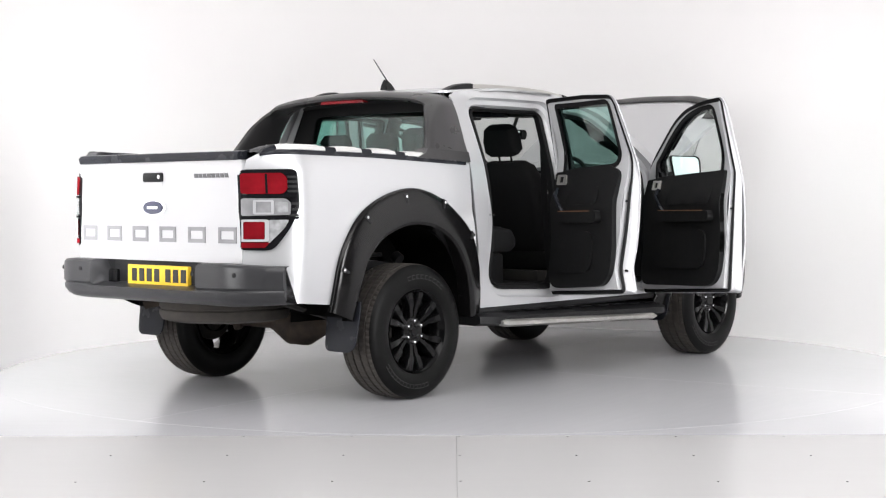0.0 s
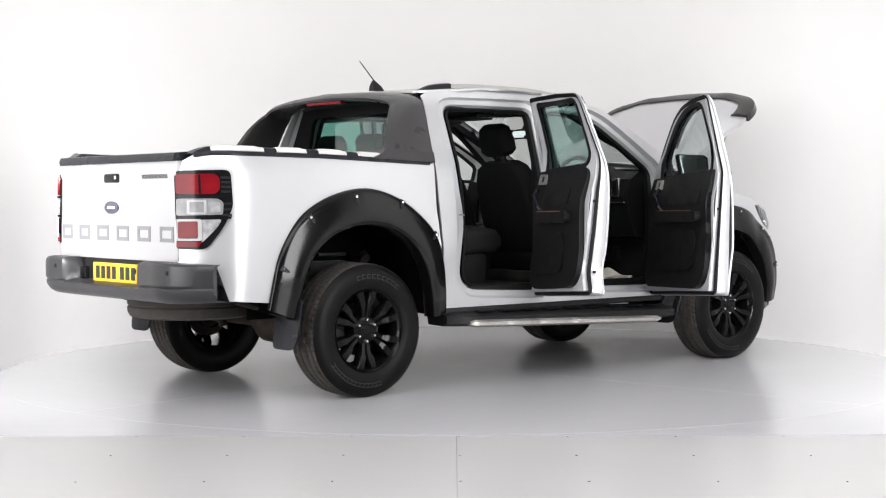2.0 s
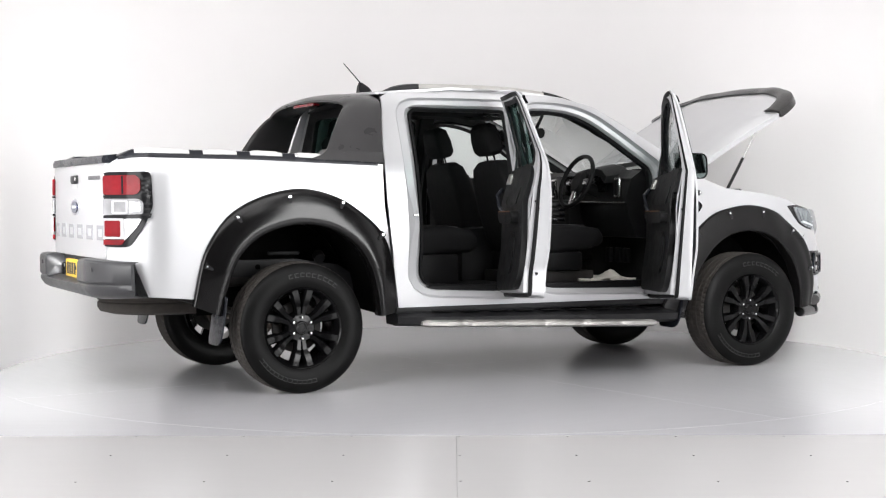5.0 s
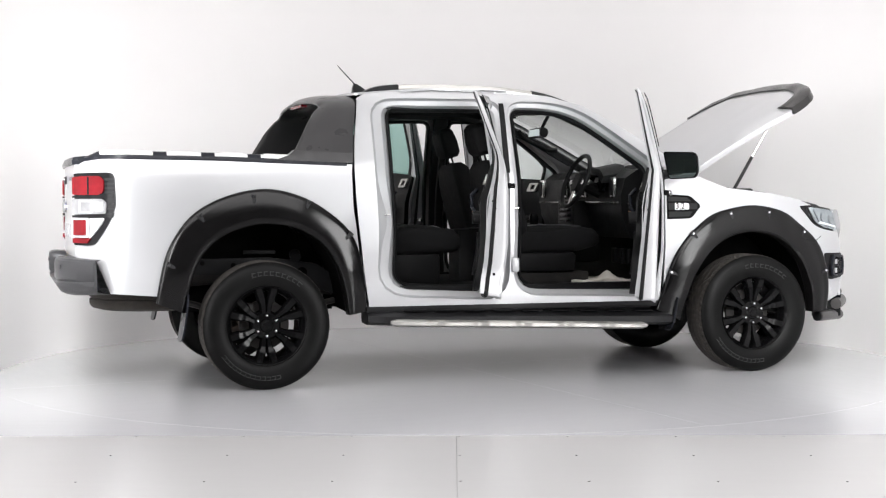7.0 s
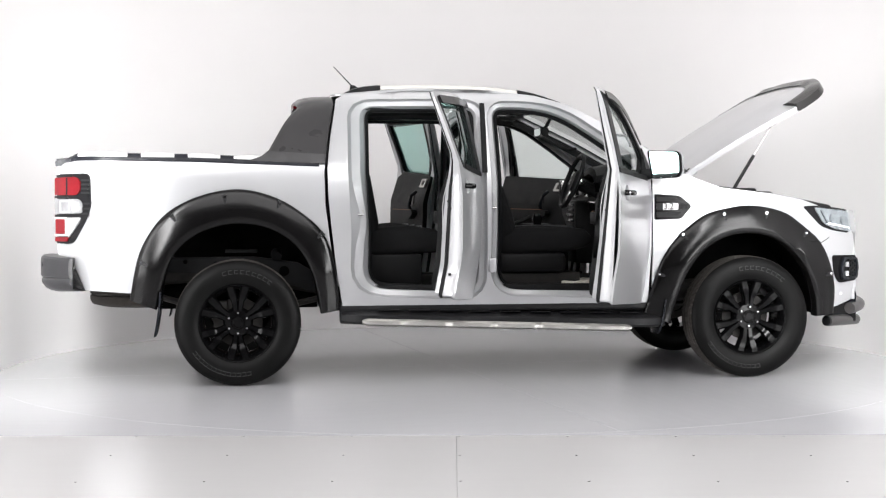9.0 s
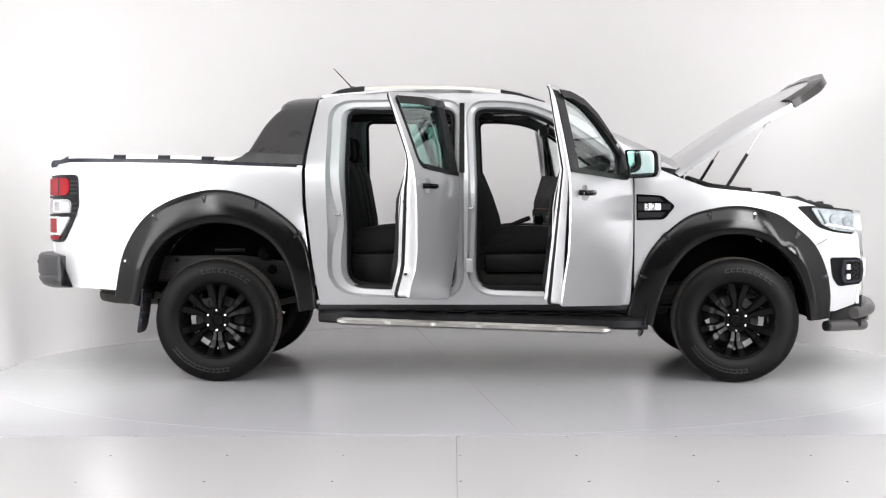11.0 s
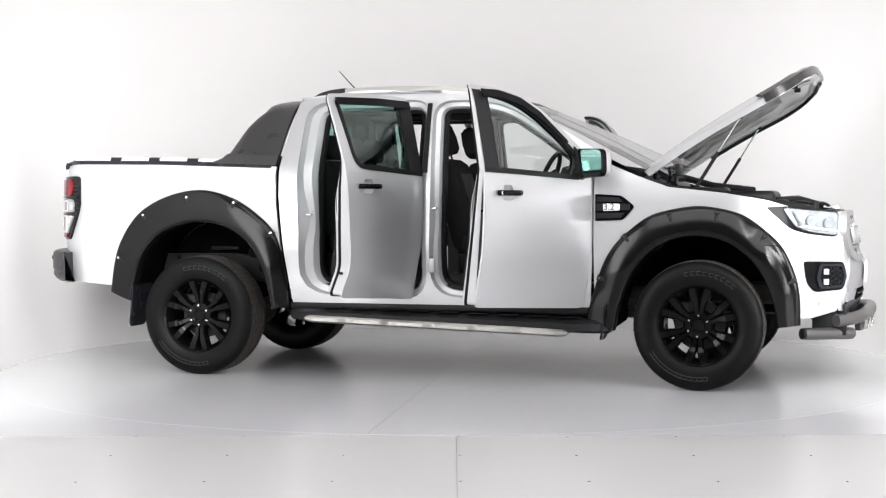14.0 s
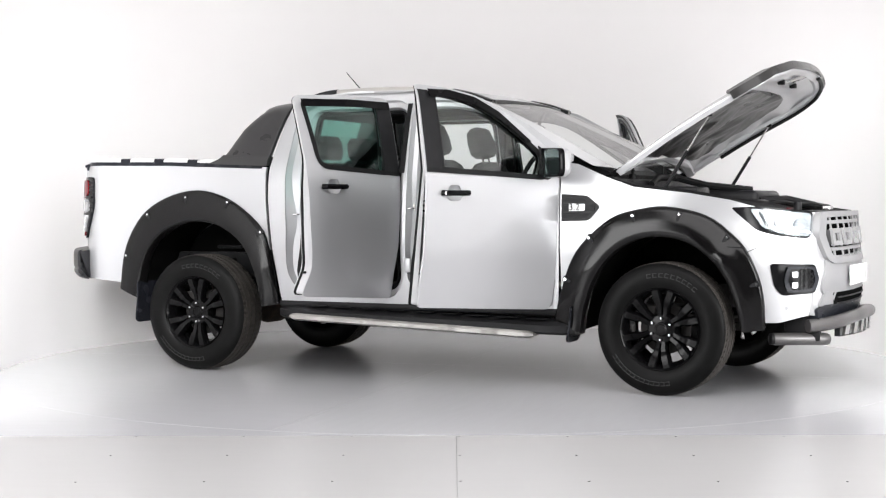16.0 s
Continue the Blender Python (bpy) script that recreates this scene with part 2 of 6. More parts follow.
def sheet(bm, outline, fn, back=None, holes=(), step=0.06):
    """A curved panel: the flat outline less its holes, filled with a fine net and bent by fn(u, v); back(u, v) gives its other face."""
    loops = [dense(l, step) for l in (outline, *holes)]
    pts, edges = [], []
    for l in loops:
        s = len(pts)
        pts += l
        edges += [(s + i, s + (i + 1) % len(l)) for i in range(len(l))]
    us, vs = [p[0] for p in outline], [p[1] for p in outline]
    u0, v0 = min(us), min(vs)
    rim = np.array(pts)
    nu, nv = int((max(us) - u0) / step) + 1, int((max(vs) - v0) / step) + 1
    for i in range(nu + 1):
        for j in range(nv + 1):
            q = (u0 + (i + 0.5 * (j % 2)) * step, v0 + j * step)
            if inside(q, loops[0]) and not any(inside(q, h) for h in loops[1:]) and ((rim - q) ** 2).sum(1).min() > (0.55 * step) ** 2:
                pts.append(q)
    V, _, F, _, _, _ = delaunay_2d_cdt([Vector(p) for p in pts], edges, [], 0, 1e-6)
    F = [f for f in F if inside(sum((V[i] for i in f), Vector((0, 0))) / 3, loops[0]) and not any(inside(sum((V[i] for i in f), Vector((0, 0))) / 3, h) for h in loops[1:])]
    used = sorted({i for f in F for i in f})
    top = {i: bm.verts.new(fn(*V[i])) for i in used}
    for f in F:
        bm.faces.new([top[i] for i in f])
    if back:
        low = {i: bm.verts.new(back(*V[i])) for i in used}
        count = {}
        for f in F:
            bm.faces.new([low[i] for i in f][::-1])
            for a, b in zip(f, f[1:] + f[:1]):
                k = (min(a, b), max(a, b))
                count[k] = count.get(k, 0) + 1
        for (a, b), c in count.items():
            if c == 1:
                bm.faces.new((top[a], top[b], low[b], low[a]))
    return bm


def lerp(x, xs, ys):
    return float(np.interp(x, xs, ys))
# ---------------------------------------------------------------- the studio
R_DISC = 3.03


def build_studio():
    turntable = new("turntable")
    tagged(turntable, "round grey painted turntable floor, scuffed and semi-gloss", "turntable", kind="structure")
    # four plates of the disc, split along two crossing joints
    for k in range(4):
        bm = bmesh.new()
        g = 0.0008
        ring = [(g, g)] + [(R_DISC * math.cos(a), R_DISC * math.sin(a)) for a in np.linspace(0.0004, math.pi / 2 - 0.0004, 121)]
        top = [bm.verts.new((x, y, 0)) for x, y in ring]
        low = [bm.verts.new((x, y, -0.03)) for x, y in ring]
        bm.faces.new(top)
        for i in range(len(ring)):
            bm.faces.new((top[i], low[i], low[(i + 1) % len(ring)], top[(i + 1) % len(ring)]))
        part("plate", bm, FLOOR_GREY, turntable, m=pose(0, 0, 0, 0, 0, 90 * k + 8))
    # fixed floor round the disc, with a fine gap
    bm = bmesh.new()
    n = 480
    hole = [(3.0305 * math.cos(2 * math.pi * i / n), 3.0305 * math.sin(2 * math.pi * i / n)) for i in range(n)]
    a = [bm.verts.new((x, y, -0.0004)) for x, y in hole]
    b = [bm.verts.new((x, y, -0.05)) for x, y in hole]
    c = [bm.verts.new((x * 2.6, max(y * 2.6, -3.05) if abs(x) < 3.04 or y < 0 else y * 2.6, -0.001)) for x, y in hole]
    for i in range(n):
        j = (i + 1) % n
        bm.faces.new((a[i], a[j], c[j], c[i]))
        bm.faces.new((a[i], b[i], b[j], a[j]))
    floor = part("floor", bm, FLOOR_GREY, None)
    tagged(floor, "grey painted studio floor round the turntable", "floor", kind="structure")
    sub = part("floor_base", B(-9, 9, -15.5, 9, -0.14, -0.052), CHASSIS, None)
    tagged(sub, "dark concrete slab under the studio floor", "floor", kind="structure")
    # light boards before the turntable, screwed down
    front = new("front_floor")
    tagged(front, "light grey floor boards screwed down before the turntable", "floor", kind="structure")
    for row, (y0, y1) in enumerate(((-5.5, -3.052), (-7.95, -5.504), (-10.4, -7.954), (-12.85, -10.404), (-15.3, -12.854))):
        for k in range(-3, 4):
            x0 = 0.014 + (k - 1) * 2.44 if row % 2 == 0 else 0.014 + (k - 0.5) * 2.44
            part("board", B(x0 + 0.0006, x0 + 2.4394, y0, y1, -0.045, 0.002, 0.0008, 1), BOARD_GREY, front)
    for i in range(-4, 5):
        for y in (-3.09, -3.62, -4.23, -4.85):
            x = 0.028 + i * 0.515
            part("screw", disc(bmesh.new(), (0, 0, 0), 0.005, 0.0, 0.001, 8), GREY_PLASTIC, front, m=pose(x, y + 0.01 * math.sin(i * 7 + y), 0.0035, 90))
    # curved white backdrop, with a small cove at its foot
    bm = bmesh.new()
    prof = [(3.085, -0.01), (3.085, 0.6), (3.085, 4.9), (3.22, 4.9), (3.22, -0.01)]
    rows = []
    for y in np.linspace(-3.04, -0.15, 10):
        rows.append([(r + 0.06, y + 0.03, z) for r, z in prof])
    for i in range(97):
        t = math.pi * i / 96
        rows.append([(r * math.cos(t) + 0.06, r * math.sin(t) + 0.03, z) for r, z in prof])
    for y in np.linspace(-0.15, -3.04, 10):
        rows.append([(-r + 0.06, y + 0.03, z) for r, z in prof])
    loft(bm, rows)
    wall = part("wall_backdrop", bm, WALL_WHITE, None)
    tagged(wall, "white curved studio backdrop wall, smooth matt paint", "wall", kind="structure")
    # unseen walls and ceiling added to close the room, tones picked for reflections
    for name, b in (("wall_south", (-9, 9, -15.5, -15.3, -0.05, 5)), ("wall_west", (-9.2, -9, -15.5, 9, -0.05, 5)), ("wall_east", (9, 9.2, -15.5, 9, -0.05, 5)), ("wall_north", (-9, 9, 9, 9.2, -0.05, 5))):
        tagged(part(name, B(*b), ROOM_GREY, None), "plain grey painted studio wall", "wall", kind="structure")
    tagged(part("ceiling", B(-9.2, 9.2, -15.5, 9.2, 5.0, 5.15), WALL_WHITE, None), "plain white studio ceiling", "ceiling", kind="structure")
    return turntable


turntable = build_studio()
# ---------------------------------------------------------------- the pickup truck
# its own space: x forward from the rear axle, y to its left, z up from the ground
truck = thing("pickup_truck", "silver double-cab pickup truck with black wheel arches, doors and bonnet open", "pickup truck")

CAB_Z = [0.40, 0.50, 0.61, 0.645, 0.81, 0.84, 1.00, 1.15, 1.26, 1.32, 1.42, 1.55, 1.68, 1.74, 1.79, 1.84]
CAB_W = [0.866, 0.888, 0.899, 0.900, 0.9195, 0.9225, 0.920, 0.914, 0.902, 0.890, 0.864, 0.828, 0.790, 0.766, 0.728, 0.665]
BED_Z = [0.40, 0.55, 0.70, 0.95, 1.15, 1.30, 1.36, 1.40]
BED_W = [0.880, 0.896, 0.908, 0.914, 0.912, 0.903, 0.893, 0.872]


def side(x, z):
    """Half width of the bodywork."""
    cab = x > 0.545 or z > 1.40
    w = lerp(z, CAB_Z, CAB_W) if cab else lerp(z, BED_Z, BED_W)
    if cab and 0.3 < x < 1.1 and z > 1.35:
        w -= 0.075 * (1.1 - x) / 0.5 * min(1.0, (z - 1.35) / 0.4)
    if x < -0.78:
        w -= 0.215 * min(1.0, (-0.78 - x) / 0.31) ** 2.2
    if x > 3.2:
        k = lerp(z, [0.6, 0.75, 1.0, 1.1], [0.245, 0.265, 0.34, 0.38])
        w -= k * ((x - 3.2) / 0.84) ** lerp(z, [0.75, 1.0], [3.0, 2.3])
    return w


def onside(d):
    def f(x, z):
        s = (side(x + 0.004, z) - side(x - 0.004, z)) / 0.008
        n = math.sqrt(1 + s * s)
        if not (x < -0.78 or x > 3.2):
            s, n = 0.0, 1.0
        return (x - d * s / n, -side(x, z) - d / n, z)
    return f


def panel(name, outline, material, parent=None, out=0.0, thick=0.02, holes=(), step=0.06, **k):
    bm = sheet(bmesh.new(), outline, onside(out), onside(out - thick), holes, step)
    return part(name, bm, material, parent or truck, **k)


REAR_OUT = [(-0.648, 0.53), (-0.601, 0.771), (-0.543, 0.908), (-0.447, 1.035), (-0.323, 1.119), (-0.169, 1.176), (-0.011, 1.200), (0.131, 1.182), (0.271, 1.131), (0.387, 1.058), (0.486, 0.975), (0.545, 0.890), (0.579, 0.780), (0.606, 0.63), (0.622, 0.455)]
REAR_IN = [(-0.488, 0.47), (-0.444, 0.647), (-0.384, 0.797), (-0.267, 0.913), (-0.116, 0.973), (0.018, 0.989), (0.187, 0.961), (0.34, 0.868), (0.430, 0.737), (0.475, 0.6), (0.505, 0.435)]
FRONT_OUT = [(2.545, 0.42), (2.6, 0.598), (2.651, 0.744), (2.717, 0.857), (2.816, 0.953), (2.933, 1.035), (3.07, 1.074), (3.218, 1.093), (3.371, 1.073), (3.491, 1.033), (3.592, 0.96), (3.698, 0.859), (3.767, 0.721), (3.802, 0.572), (3.805, 0.395)]
FRONT_IN = [(2.715, 0.342), (2.745, 0.48), (2.805, 0.648), (2.907, 0.793), (3.039, 0.882), (3.191, 0.915), (3.358, 0.89), (3.496, 0.804), (3.597, 0.673), (3.656, 0.51), (3.675, 0.38)]
N_ARCH = 44


def mid_line(o, i, t):
    return [tuple(Vector(a).lerp(Vector(b), t)) for a, b in zip(curve(o, N_ARCH), curve(i, N_ARCH))]


def flare_part(name, o, i, bolts, mirror):
    a, b = curve(o, N_ARCH), curve(i, N_ARCH)
    sec = [(0.0, -0.004), (0.0, 0.012), (0.02, 0.022), (0.08, 0.029), (0.20, 0.034), (0.35, 0.040), (0.52, 0.046), (0.72, 0.050), (0.88, 0.050), (0.96, 0.046), (1.0, 0.038), (1.0, -0.05)]
    rows = []
    for p, q in zip(a, b):
        row = []
        for t, d in sec:
            x, z = p[0] + (q[0] - p[0]) * t, p[1] + (q[1] - p[1]) * t
            row.append((x, -min(side(min(x, 3.55), z), 0.908) - d - (0.012 if x > 3.55 and t > 0.4 else 0), z))
        rows.append(row)
    bm = loft(bmesh.new(), rows)
    fl = part(name, bm, FLARE_BLACK, truck, "glossy black bolt-on wheel arch flare", mirror=mirror, sharp=50)
    for x, z in bolts:
        y = -min(side(min(x, 3.55), z), 0.908) - 0.030
        part("bolt", disc(bmesh.new(), (x, y, z), 0.0075, 0.0, -0.010, 12, 0.003), CHROME, fl, "small bright bolt head", mirror=mirror)
        # satin black plate whose dark colour stands in for a scallop's shade
        bm = bmesh.new()
        c = Vector((0.0 if x < 2 else 3.22, 0.45))
        down = (c - Vector((x, z))).normalized()
        e = Vector((-down.y, down.x))
        pts = [Vector((x, z)) + e * s * w + down * l for s, w, l in ((-1, 0.017, -0.014), (1, 0.017, -0.014), (1, 0.006, 0.038), (-1, 0.006, 0.038))]
        lo = [bm.verts.new((p.x, y - d, p.y)) for p, d in zip(pts, (0.003, 0.003, 0.014, 0.014))]
        hi = [bm.verts.new((p.x, y + 0.02, p.y)) for p in pts]
        bm.faces.new(lo)
        for k in range(4):
            bm.faces.new((lo[k], hi[k], hi[(k + 1) % 4], lo[(k + 1) % 4]))
        part("scallop_shade", bm, BLACK_SATIN, fl, mirror=mirror)
    if o is FRONT_OUT:
        pts = [(3.580 + 0.110 * q, -side(3.55, 0.86) - 0.041 + 0.011 * q, 0.864 - 0.004 * q) for q in np.linspace(-1, 1, 8)]
        part("flare_seam", tube(bmesh.new(), pts, 0.0022, 6), SEAL, fl, mirror=mirror)
    # liner behind the flare
    bm = loft(bmesh.new(), [[(q[0], -0.90, q[1] + 0.012), (q[0], -0.42, q[1] + 0.03)] for q in b])
    sheet(bm, b + [(b[-1][0], 0.42), (b[0][0], 0.42)], lambda x, z: (x, -0.43, z + 0.02))
    part("wheel_arch_liner", bm, LINER, truck, "black plastic wheel arch liner", mirror=mirror)
    return fl


REAR_BOLTS = [(-0.572, 0.756), (-0.39, 1.037), (-0.075, 1.152), (0.257, 1.118), (0.512, 0.925)]
FRONT_BOLTS = [(2.632, 0.661), (2.782, 0.91), (3.05, 1.038), (3.328, 1.045), (3.600, 0.915), (3.768, 0.656)]

# outlines of the side, flat
ARCH_R = mid_line(REAR_OUT, REAR_IN, 0.75)
ARCH_F = mid_line(FRONT_OUT, FRONT_IN, 0.75)
BED = [(-1.085, 0.60), (-1.088, 0.80), (-1.09, 1.05), (-1.088, 1.25), (-1.065, 1.345), (-1.02, 1.378), (-0.95, 1.386), (-0.267, 1.377), (0.535, 1.347), (0.530, 1.30), (0.536, 1.10), (0.552, 0.97), (0.585, 0.70), (0.60, 0.52)]
BED = BED + [p for p in ARCH_R[::-1] if p[1] > 0.53 and p[0] < 0.58] + [(-0.58, 0.565), (-0.83, 0.585)]
REAR_DOOR = rounded([(0.716, 0.56), (1.470, 0.515), (1.475, 0.9), (1.470, 1.30), (1.452, 1.768), (1.05, 1.772), (0.700, 1.752), (0.690, 1.30), (0.735, 0.95), (0.775, 0.72)], [0.05, 0.03, 0, 0.0, 0.05, 0, 0.06, 0.10, 0, 0.04], 4)
FRONT_DOOR = rounded([(1.535, 0.535), (2.558, 0.475), (2.565, 0.9), (2.560, 1.33), (2.50, 1.418), (2.30, 1.555), (2.12, 1.668), (1.96, 1.730), (1.75, 1.766), (1.530, 1.776), (1.532, 1.30)], [0.03, 0.05, 0, 0.04, 0.05, 0.1, 0.1, 0.1, 0.1, 0.03, 0], 4)
REAR_WIN = rounded([(0.803, 1.340), (1.350, 1.305), (1.342, 1.715), (0.764, 1.712)], [0.075, 0.01, 0.02, 0.03], 7)
FRONT_WIN = rounded([(1.655, 1.305), (2.415, 1.268), (2.43, 1.375), (2.28, 1.49), (2.09, 1.612), (1.93, 1.683), (1.75, 1.718), (1.645, 1.722)], [0.02, 0.02, 0.03, 0.1, 0.1, 0.1, 0.1, 0.03], 4)
CAB = [(0.640, 0.475), (0.600, 0.72), (0.572, 0.97), (0.555, 1.15), (0.551, 1.324), (0.560, 1.42), (0.576, 1.535), (0.605, 1.70), (0.615, 1.765), (0.66, 1.79), (0.80, 1.806), (1.09, 1.828), (1.55, 1.822), (1.87, 1.790), (2.085, 1.730), (2.30, 1.612), (2.55, 1.462), (2.66, 1.395), (2.66, 1.36), (2.585, 1.34), (2.585, 0.80), (2.57, 0.475)]
REAR_HOLE = rounded([(0.805, 0.60), (1.475, 0.57), (1.475, 1.70), (0.800, 1.70), (0.795, 1.30), (0.812, 0.95)], [0.12, 0.10, 0.06, 0.06, 0, 0], 5)
FRONT_HOLE = rounded([(1.620, 0.585), (2.500, 0.56), (2.505, 1.33), (2.27, 1.50), (2.08, 1.628), (1.95, 1.68), (1.80, 1.70), (1.610, 1.70), (1.628, 1.25)], [0.12, 0.08, 0.05, 0.05, 0.1, 0.1, 0.1, 0.06, 0.0], 5)


def grown(poly, d):
    """The outline moved outwards by d."""
    n = len(poly)
    area = sum(poly[i - 1][0] * poly[i][1] - poly[i][0] * poly[i - 1][1] for i in range(n))
    s = 1 if area > 0 else -1
    out = []
    for i in range(n):
        t = Vector(poly[(i + 1) % n]) - Vector(poly[i - 1])
        if t.length < 1e-6:
            continue
        t.normalize()
        out.append((poly[i][0] + s * t.y * d, poly[i][1] - s * t.x * d))
    return out


def jamb_line(poly, near, far, share=1.0, kink=0.0):
    """The opening's outline moved outwards, near on most sides and far towards the rear, drawn in at belt height by kink."""
    out = []
    n = len(poly)
    area = sum(poly[i - 1][0] * poly[i][1] - poly[i][0] * poly[i - 1][1] for i in range(n))
    s = 1 if area > 0 else -1
    for i in range(n):
        t = (Vector(poly[(i + 1) % n]) - Vector(poly[i - 1])).normalized()
        back = max(0.0, -s * t.y) ** 2
        d = near + (far - near) * back
        d *= share - kink * back * math.exp(-((poly[i][1] - 1.02) / 0.14) ** 2)
        out.append((poly[i][0] + s * t.y * d, poly[i][1] - s * t.x * d))
    return out


def ring_part(name, a, b, ya, yb, material, parent, **k):
    """A band between two outlines with the same count of points; ya, yb: depth under the body's surface."""
    bm = bmesh.new()
    rows = [[(x, -side(x, z) + ya, z) for x, z in a], [(x, -side(x, z) + yb, z) for x, z in b]]
    loft(bm, rows, closed=True)
    return part(name, bm, material, parent, **k)


def build_side(mirror):
    k = dict(mirror=mirror)
    panel("bed_side", BED, PAINT, step=0.05, **k)
    rear_hole, front_hole = dense(REAR_HOLE, 0.05), dense(FRONT_HOLE, 0.05)
    rear_shut, front_shut = jamb_line(rear_hole, 0.065, 0.118), jamb_line(front_hole, 0.055, 0.060)
    panel("cab_side", CAB, PAINT, holes=[rear_shut, front_shut], thick=0.012, step=0.035, **k)
    for hole, shut, far, kink in ((rear_hole, rear_shut, 0.118, 0.34), (front_hole, front_shut, 0.060, 0.2)):
        g = 0.065 if far > 0.1 else 0.055
        a, b, c, d = shut, jamb_line(hole, g, far, 0.80, kink), jamb_line(hole, g, far, 0.34, kink * 0.5), hole
        ring_part("door_shut", a, b, 0.010, 0.044, JAMB, truck, **k)
        ring_part("door_step", b, c, 0.044, 0.056, JAMB, truck, **k)
        ring_part("door_jamb", c, d, 0.056, 0.100, JAMB, truck, **k)
        e, f = grown(hole, -0.004), grown(hole, -0.018)
        bm = bmesh.new()
        loft(bm, [[(x, -side(x, z) + y, z) for x, z in o] for o, y in ((d, 0.085), (grown(hole, 0.004), 0.078), (e, 0.070), (f, 0.085), (f, 0.125), (d, 0.125))], closed=True)
        part("door_seal", bm, SEAL, truck, "black rubber door seal", **k)
    flare_part("rear_arch_flare", REAR_OUT, REAR_IN, REAR_BOLTS, mirror)
    flare_part("front_arch_flare", FRONT_OUT, FRONT_IN, FRONT_BOLTS, mirror)
    # black strip on the centre pillar, strikers
    panel("pillar_strip", [(1.512, 1.30), (1.545, 1.30), (1.543, 1.74), (1.512, 1.74)], SEAL, out=0.004, thick=0.012, **k)
    for x, z in ((0.742, 1.04), (1.575, 1.08)):
        part("striker_plate", B(x - 0.020, x + 0.030, -0.868, -0.856, z - 0.028, z + 0.028, 0.003), STEP_STEEL, truck, **k)
        part("striker", tube(bmesh.new(), [(x, -0.86, z), (x, -0.900, z), (x + 0.022, -0.900, z), (x + 0.026, -0.86, z)], 0.005, 8), STEEL, truck, **k)
    part("belt_guide", B(1.548, 1.60, -0.925, -0.90, 0.68, 0.77, 0.012), JAMB, truck, "silver belt anchor cover", **k)
    # front wing with the bumper corner
    wing = [(2.595, 0.47), (2.595, 1.355), (2.69, 1.342), (2.80, 1.295), (2.90, 1.255), (3.04, 1.205), (3.37, 1.168), (3.60, 1.128), (3.69, 1.10), (3.78, 1.075), (4.02, 1.055), (4.035, 0.95), (4.04, 0.80), (4.06, 0.70), (4.05, 0.56), (4.0, 0.47), (3.86, 0.43), (3.79, 0.43)]
    wing += [p for p in ARCH_F[::-1] if p[1] > 0.47]
    lamp = rounded([(3.600, 1.085), (3.72, 1.090), (4.012, 1.060), (4.016, 0.985), (4.008, 0.905), (3.84, 0.925), (3.74, 0.955)], [0.02, 0.02, 0.02, 0, 0.03, 0.03, 0.03], 3)
    panel("front_wing", wing, PAINT, step=0.04, holes=[lamp], **k)
    panel("bumper_seam", [(3.70, 0.835), (3.80, 0.885), (3.80, 0.881), (3.70, 0.831)], SEAL, out=0.002, thick=0.006, **k)
    # headlamp: housing, reflector bowls, cover
    hl = panel("headlamp", grown(lamp, 0.003), LAMP_BODY, out=-0.010, thick=0.02, step=0.025, label="clear glass headlamp in a black housing", **k)
    inner = rounded([(3.700, 1.078), (4.004, 1.050), (4.004, 0.918), (3.86, 0.938), (3.77, 0.972)], 0.02, 3)
    panel("reflector", inner, REFLECTOR, hl, out=-0.002, thick=0.006, step=0.02, **k)
    for x, z, r in ((3.86, 1.003, 0.036), (3.955, 0.988, 0.034)):
        for q, mt, o in ((1.0, GREY_DECAL, 0.003), (0.86, REFLECTOR, 0.006)):
            ring = [(x + r * q * math.cos(a), z + r * q * math.sin(a)) for a in np.linspace(0, 2 * math.pi, 21)[:-1]]
            panel("projector", ring, mt, hl, out=o, thick=0.006, step=0.03, **k)
    panel("lamp_strip", rounded([(3.79, 0.968), (4.005, 0.935), (4.005, 0.947), (3.80, 0.982)], 0.003, 2), WHITE_PLATE, hl, out=0.005, thick=0.006, step=0.02, **k)
    panel("lamp_corner", rounded([(3.745, 1.060), (3.757, 1.060), (3.805, 0.975), (3.795, 0.972)], 0.003, 2), GREY_DECAL, hl, out=0.005, thick=0.006, step=0.03, **k)
    panel("lamp_cover", grown(inner, 0.006), LENS_GLASS, hl, out=0.010, thick=0.003, step=0.04, **k)
    # fog lamp surround with honeycomb insert
    fog = rounded([(3.815, 0.768), (4.035, 0.762), (4.055, 0.68), (4.035, 0.598), (3.875, 0.585), (3.835, 0.64)], 0.02, 3)
    fg = panel("fog_lamp", fog, BLACK_GLOSS, out=0.008, thick=0.02, step=0.04, label="fog lamp in a black surround", **k)
    panel("surround", rounded([(3.90, 0.752), (4.03, 0.748), (4.045, 0.68), (4.03, 0.612), (3.90, 0.602), (3.88, 0.67)], 0.015, 3), GREY_PLASTIC, fg, out=0.024, thick=0.014, holes=[rounded([(3.915, 0.738), (4.018, 0.735), (4.03, 0.68), (4.018, 0.627), (3.92, 0.616), (3.90, 0.67)], 0.012, 3)], step=0.03, **k)
    for z in (0.705, 0.645):
        panel("fog_lens", rounded([(3.922, z + 0.017), (3.950, z + 0.017), (3.950, z - 0.017), (3.922, z - 0.017)], 0.006, 3), REFLECTOR, fg, out=0.020, thick=0.008, step=0.02, **k)
